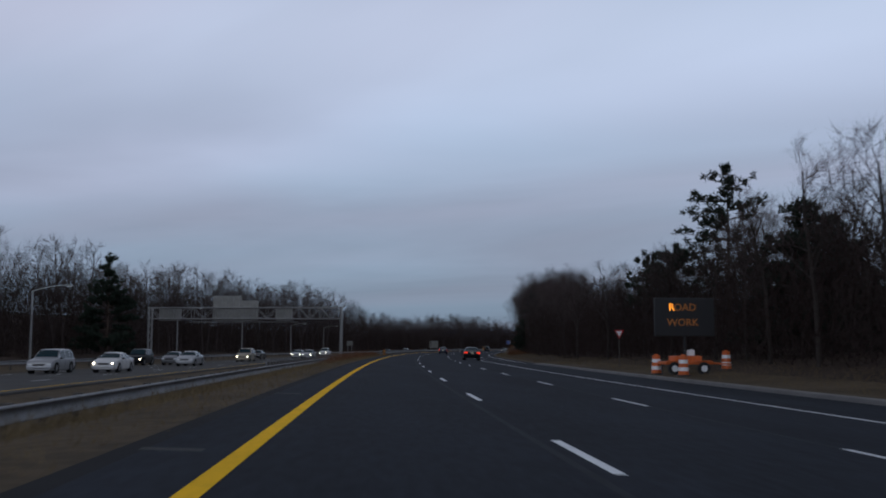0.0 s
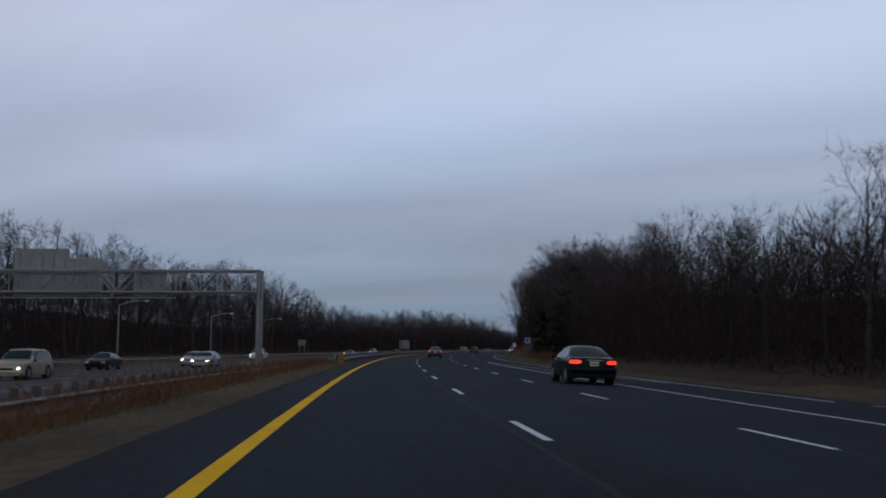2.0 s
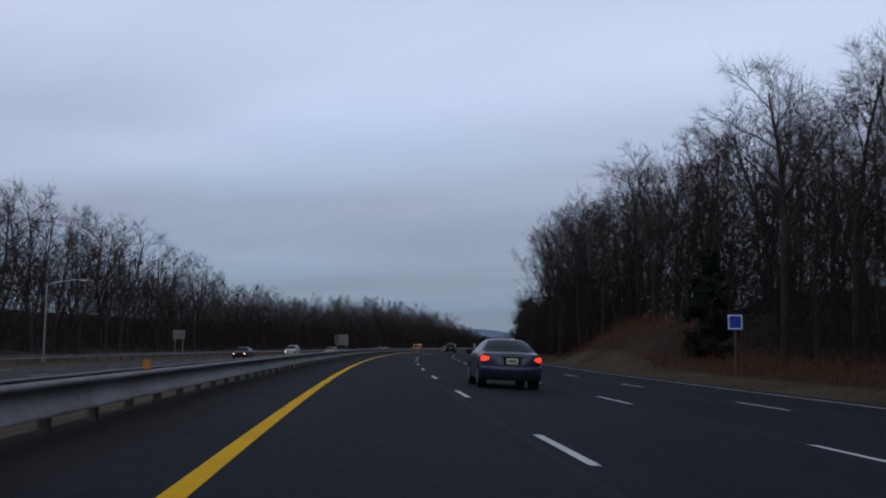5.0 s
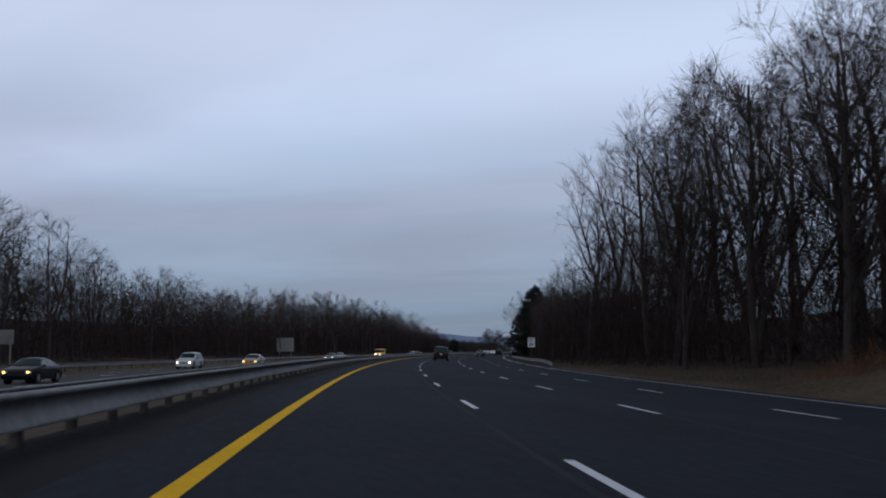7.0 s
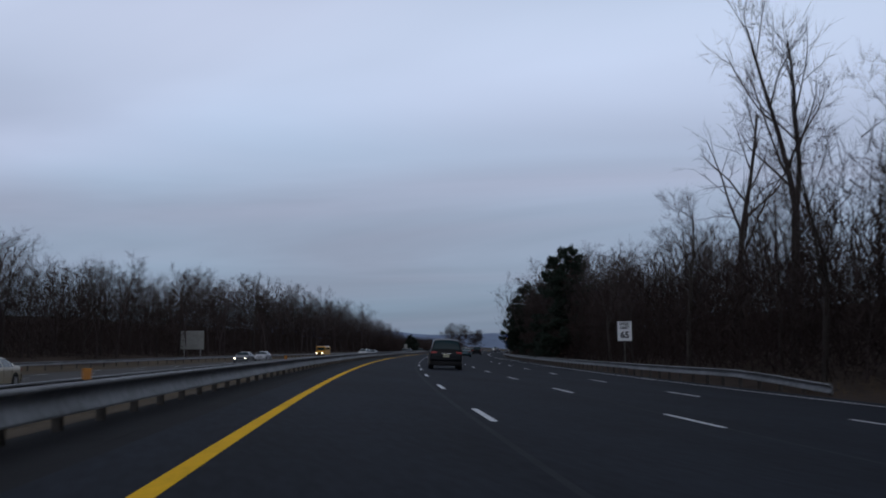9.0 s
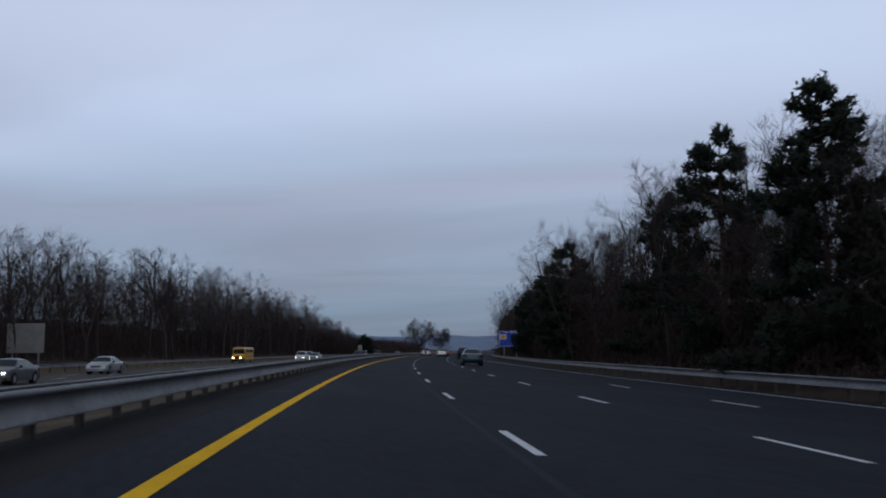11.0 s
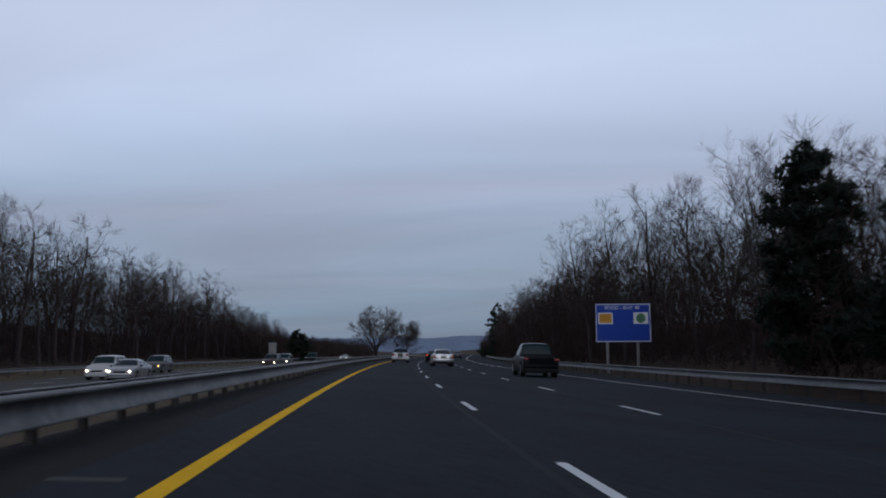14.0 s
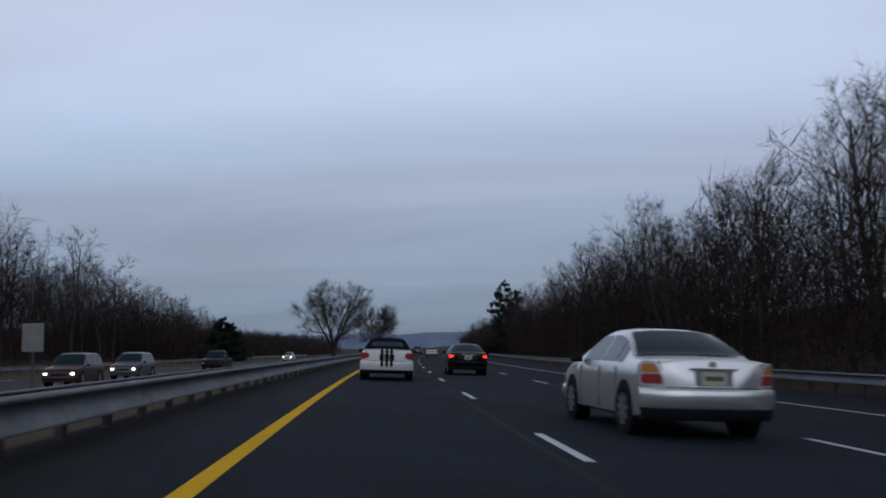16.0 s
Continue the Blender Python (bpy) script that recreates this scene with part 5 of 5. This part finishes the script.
            lamp_ = part("tail_lamp", bm, lens, c, "lit red tail lamp" if brake else "red tail lamp")
            lamp_.data.shade_smooth()
            lamp_.data.set_sharp_from_angle(angle=radians(50))
    plate = boxpart("plate", (0, yr + (0.005 if tail != "low" else -0.03), 0.78 if tail != "low" else 0.55), (0.33, 0.02, 0.165), PLATE, c, 0.006, "pale plate with dark bars")
    boxpart("plate_bar", (0, yr - 0.008 if tail != "low" else yr - 0.043, 0.78 if tail != "low" else 0.55), (0.24, 0.006, 0.06), PLATE_INK, plate, 0.0)
    if saloon and tail != "low":
        # plate bay drawn by a darker colour, as a shaded recess
        boxpart("plate_bay_shade", (0, yr + 0.025, 0.785), (0.50, 0.05, 0.215), TRIM if paint != "silver" else PAINTS["pewter"], c, 0.015, "plate bay, the shade of a recess in its darker colour")
    if paint == "silver":
        bm = bmesh.new()
        tube(bm, (0, yr + 0.05, 0.948), (0, yr + 0.075, 0.948), 0.05, None, 16)
        part("badge", bm, RIM, c, "round grey badge")
    boxpart("trunk_trim", (0, yr - 0.002, 0.905), (0.62, 0.035, 0.035), CHROME if paint == "black" else PAINTS[paint], c, 0.012)
    if saloon:
        tail_patch("lid_seam", [(0.648, -0.70, 0.70, 0.012), (0.664, -0.70, 0.70, 0.004)], 0, W, L, 0.0, TRIM, c)
        for side in (1, -1):
            tail_patch("lid_seam", [(0.66, 0.672, 0.682, 0), (0.80, 0.692, 0.702, 0), (0.985, 0.765, 0.775, 0)], side, W, L, 0.003, TRIM, c)
    else:
        boxpart("lid_seam", (0, yr + 0.035, 0.642), (W * 0.80, 0.09, 0.014), TRIM, c, 0.0)
    # nose
    boxpart("front_bumper", (0, yf - 0.13, 0.45), (W * 0.95, 0.3, 0.26), PAINTS[paint], c, 0.09)
    boxpart("grille", (0, yf - 0.045, 0.62), (0.8, 0.1, 0.13), TRIM, c, 0.02)
    for side in (1, -1):
        boxpart("headlamp", (side * (W / 2 - 0.25), yf - 0.10, 0.66), (0.30, 0.2, 0.13), CLEAR_LENS, c, 0.04, "clear headlamp")
        if heads:
            boxpart("bulb", (side * (W / 2 - 0.24), yf - 0.02, 0.66), (0.16, 0.06, 0.11), heads, c, 0.025, "lit headlamp bulb")
        boxpart("door_mirror", (side * (W / 2 + 0.08), L * 0.175, sh["belt"] + 0.05), (0.19, 0.10, 0.13), TRIM, c, 0.035)
        for f in (0.33, 0.5):
            boxpart("door_handle", (side * (W / 2 + 0.002), (f - 0.5) * L, sh["belt"] - 0.13), (0.03, 0.17, 0.03), PAINTS[paint], c, 0.01)
        for f in (0.285, 0.463, 0.685):
            boxpart("door_seam", (side * (W / 2 - 0.006), (f - 0.5) * L, 0.6), (0.012, 0.012, 0.6), TRIM, c, 0.0)
    if shape == "pickup":
        # no hollow here: a black sheet paints the load bed's shade
        boxpart("bed_shade", (0, yr + 0.95, 1.078), (W * 0.84, 1.6, 0.03), TRIM, c, 0.0, "flat dark sheet for the shade in the load bed")
        boxpart("tailgate", (0, yr - 0.006, 0.84), (W * 0.72, 0.03, 0.36), PAINTS[paint], c, 0.012)
    if "rack" in extras:
        for x in (-0.17, 0.0, 0.16):
            bm = bmesh.new()
            box(bm, x, yr - 0.05, 0.78, 0.075, 0.05, 0.62, 0.012)
            for k in range(4):
                box(bm, x, yr - 0.085, 0.56 + 0.14 * k, 0.12, 0.03, 0.05, 0.008)
            box(bm, x, yr + 0.2, 1.075, 0.06, 0.5, 0.03, 0.008)
            part("rack_strap", bm, TRIM, c, "black strapped-on trunk rack")
    if "chrome" in extras:
        for side in (1, -1):
            boxpart("window_trim", (side * (W / 2 - 0.006), -0.01 * L, sh["belt"] + 0.012), (0.016, L * 0.46, 0.022), CHROME, c, 0.004, "chrome strip")
    if "band" in extras:
        tail_patch("lamp_band", [(0.80, -0.6, 0.6, 0), (0.81, -0.62, 0.62, 0.006), (0.885, -0.62, 0.62, 0.006), (0.895, -0.6, 0.6, 0)], 0, W, L, 0.01, PAINTS["band"], c, "dark red lamp band")
    return c


def ours(s_rear, off, shape, *args, **kw):
    """Places a car heading our way by the station of its rear."""
    L = SHAPES[shape]["L"]
    name, label, paint = args
    tilt = pose(0, 0, 0, 0, math.degrees(math.atan(FALL)), 0)
    turn = kw.pop("turn", 0.0)
    return car(name, label, shape, paint, road_pose(s_rear + L / 2, off, -FALL * off + 0.004, turn) @ tilt, **kw)


ours(568.4, 0.05, "convertible", "convertible_car", "white convertible with a black soft top and trunk rack", "white", extras=("rack",))
ours(547.5, 4.12, "sedan", "sedan_car", "silver four-door sedan with tall tail lamps", "silver", tail="tall", turn=2.5)
ours(578.7, 3.65, "coupe", "sedan_car", "black compact sedan with lit brake lamps", "black", brake=True)
ours(105.6, 7.95, "sedan", "sedan_car", "glossy black sedan with lit red brake lamps", "black", brake=True, extras=("chrome",), tail="plain")
ours(446.8, 7.15, "sedan", "sedan_car", "teal-grey rounded sedan with a dark lamp band", "teal", tail="low", extras=("band",))
ours(516.0, 8.3, "pickup", "pickup_truck", "black pickup truck beside the services sign", "black")
ours(197.0, 3.8, "coupe", "sedan_car", "small dark sedan with lit brake lamps", "navy", brake=True)
ours(353.0, 3.5, "suv", "suv_car", "dark sport utility car in the middle lane", "black")
ours(690.0, 3.7, "sedan", "sedan_car", "distant white sedan in the middle lane", "white")
ours(735.0, 0.3, "suv", "suv_car", "distant grey sport utility car", "grey")
ours(655.0, 7.4, "sedan", "sedan_car", "distant dark blue sedan ahead", "navy")

ONCOMING = [
    (70, -24.4, "suv", "silver", None), (72, -20.6, "sedan", "white", HEAD_ON), (103, -27.6, "suv", "black", HEAD_ON), (97, -20.8, "sedan", "silver", None),
    (104, -24.2, "coupe", "grey", None), (126, -20.8, "suv", "gold", HEAD_ON), (152, -24.4, "sedan", "black", None), (168, -20.6, "sedan", "silver", HEAD_ON), (158, -17.2, "sedan", "silver", HEAD_ON),
    (205, -28.0, "sedan", "grey", HEAD_ON), (228, -26.0, "pickup", "white", HEAD_ON), (290, -20.4, "sedan", "black", HEAD_AMBER), (338, -23.6, "suv", "white", HEAD_ON), (341, -17.2, "sedan", "gold", HEAD_AMBER),
    (419, -20.8, "sedan", "grey", HEAD_ON), (446, -24.0, "sedan", "silver", None), (530, -17.2, "sedan", "silver", HEAD_ON), (536, -20.6, "suv", "white", HEAD_ON),
    (562, -24.0, "suv", "grey", HEAD_AMBER), (588, -16.9, "suv", "red", HEAD_ON), (601, -17.4, "suv", "grey", HEAD_ON), (612, -20.7, "sedan", "black", HEAD_ON), (628, -17.2, "pickup", "black", None), (700, -20.7, "sedan", "white", HEAD_ON),
]
WORDS = {"silver": "silver", "white": "white", "black": "black", "grey": "grey", "gold": "beige", "red": "dark red"}
KINDS = {"sedan": ("sedan_car", "sedan"), "coupe": ("sedan_car", "compact car"), "suv": ("suv_car", "sport utility car"), "pickup": ("pickup_truck", "pickup truck")}
for s, off, shape, paint, heads in ONCOMING:
    name, word = KINDS[shape]
    state = "with lit headlamps" if heads is HEAD_ON else ("with lit amber lamps" if heads else "with unlit lamps")
    car(name, "%s %s %s on the opposing carriageway" % (WORDS[paint], word, state), shape, {"silver": "pewter", "white": "cream"}.get(paint, paint), road_pose(s, off, float(deck_opp(s, off)) + 0.003, 180), heads=heads)


def school_bus(s, off):
    yel = plain("school_bus_yellow", (0.62, 0.30, 0.012), 0.4, 0, 0.4)
    b = thing("school_bus", road_pose(s, off, float(deck_opp(s, off)) + 0.003, 180) @ Matrix.Diagonal((0.85, 0.8, 0.84, 1)), "yellow school bus with lit headlamps on the opposing carriageway", "bus", "road traffic")
    bm = bmesh.new()
    box(bm, 0, -0.9, 1.75, 2.35, 8.2, 2.3, 0.16)
    part("body", bm, yel, b)
    bm = bmesh.new()
    box(bm, 0, -0.9, 2.87, 2.1, 7.9, 0.16, 0.06)
    part("roof", bm, SIGN_WHITE, b, "white roof")
    boxpart("hood", (0, 4.0, 1.1), (1.9, 1.8, 1.0), yel, b, 0.14)
    boxpart("windscreen", (0, 3.21, 2.2), (2.0, 0.03, 0.8), GLASS, b, 0.01)
    boxpart("grille", (0, 4.91, 1.05), (0.9, 0.05, 0.5), TRIM, b, 0.02)
    boxpart("bumper", (0, 4.95, 0.55), (2.3, 0.16, 0.28), TRIM, b, 0.04)
    boxpart("sign_box", (0, 3.2, 2.78), (1.5, 0.08, 0.24), yel, b, 0.02)
    for side in (1, -1):
        boxpart("headlamp", (side * 0.72, 4.92, 1.05), (0.26, 0.06, 0.22), HEAD_ON, b, 0.02, "lit headlamp")
        for k in range(8):
            boxpart("window", (side * 1.178, 2.4 - 0.9 * k, 2.25), (0.012, 0.72, 0.62), GLASS, b, 0.0)
        for z in (1.2, 1.65):
            boxpart("rub_rail", (side * 1.185, -0.9, z), (0.02, 8.0, 0.06), TRIM, b, 0.0)
        boxpart("mirror", (side * 1.3, 4.5, 1.9), (0.16, 0.05, 0.34), TRIM, b, 0.02)
        for y in (3.9, -2.9):
            wheel(side * 1.15, y, 0.48, b)


school_bus(520, -27.6)
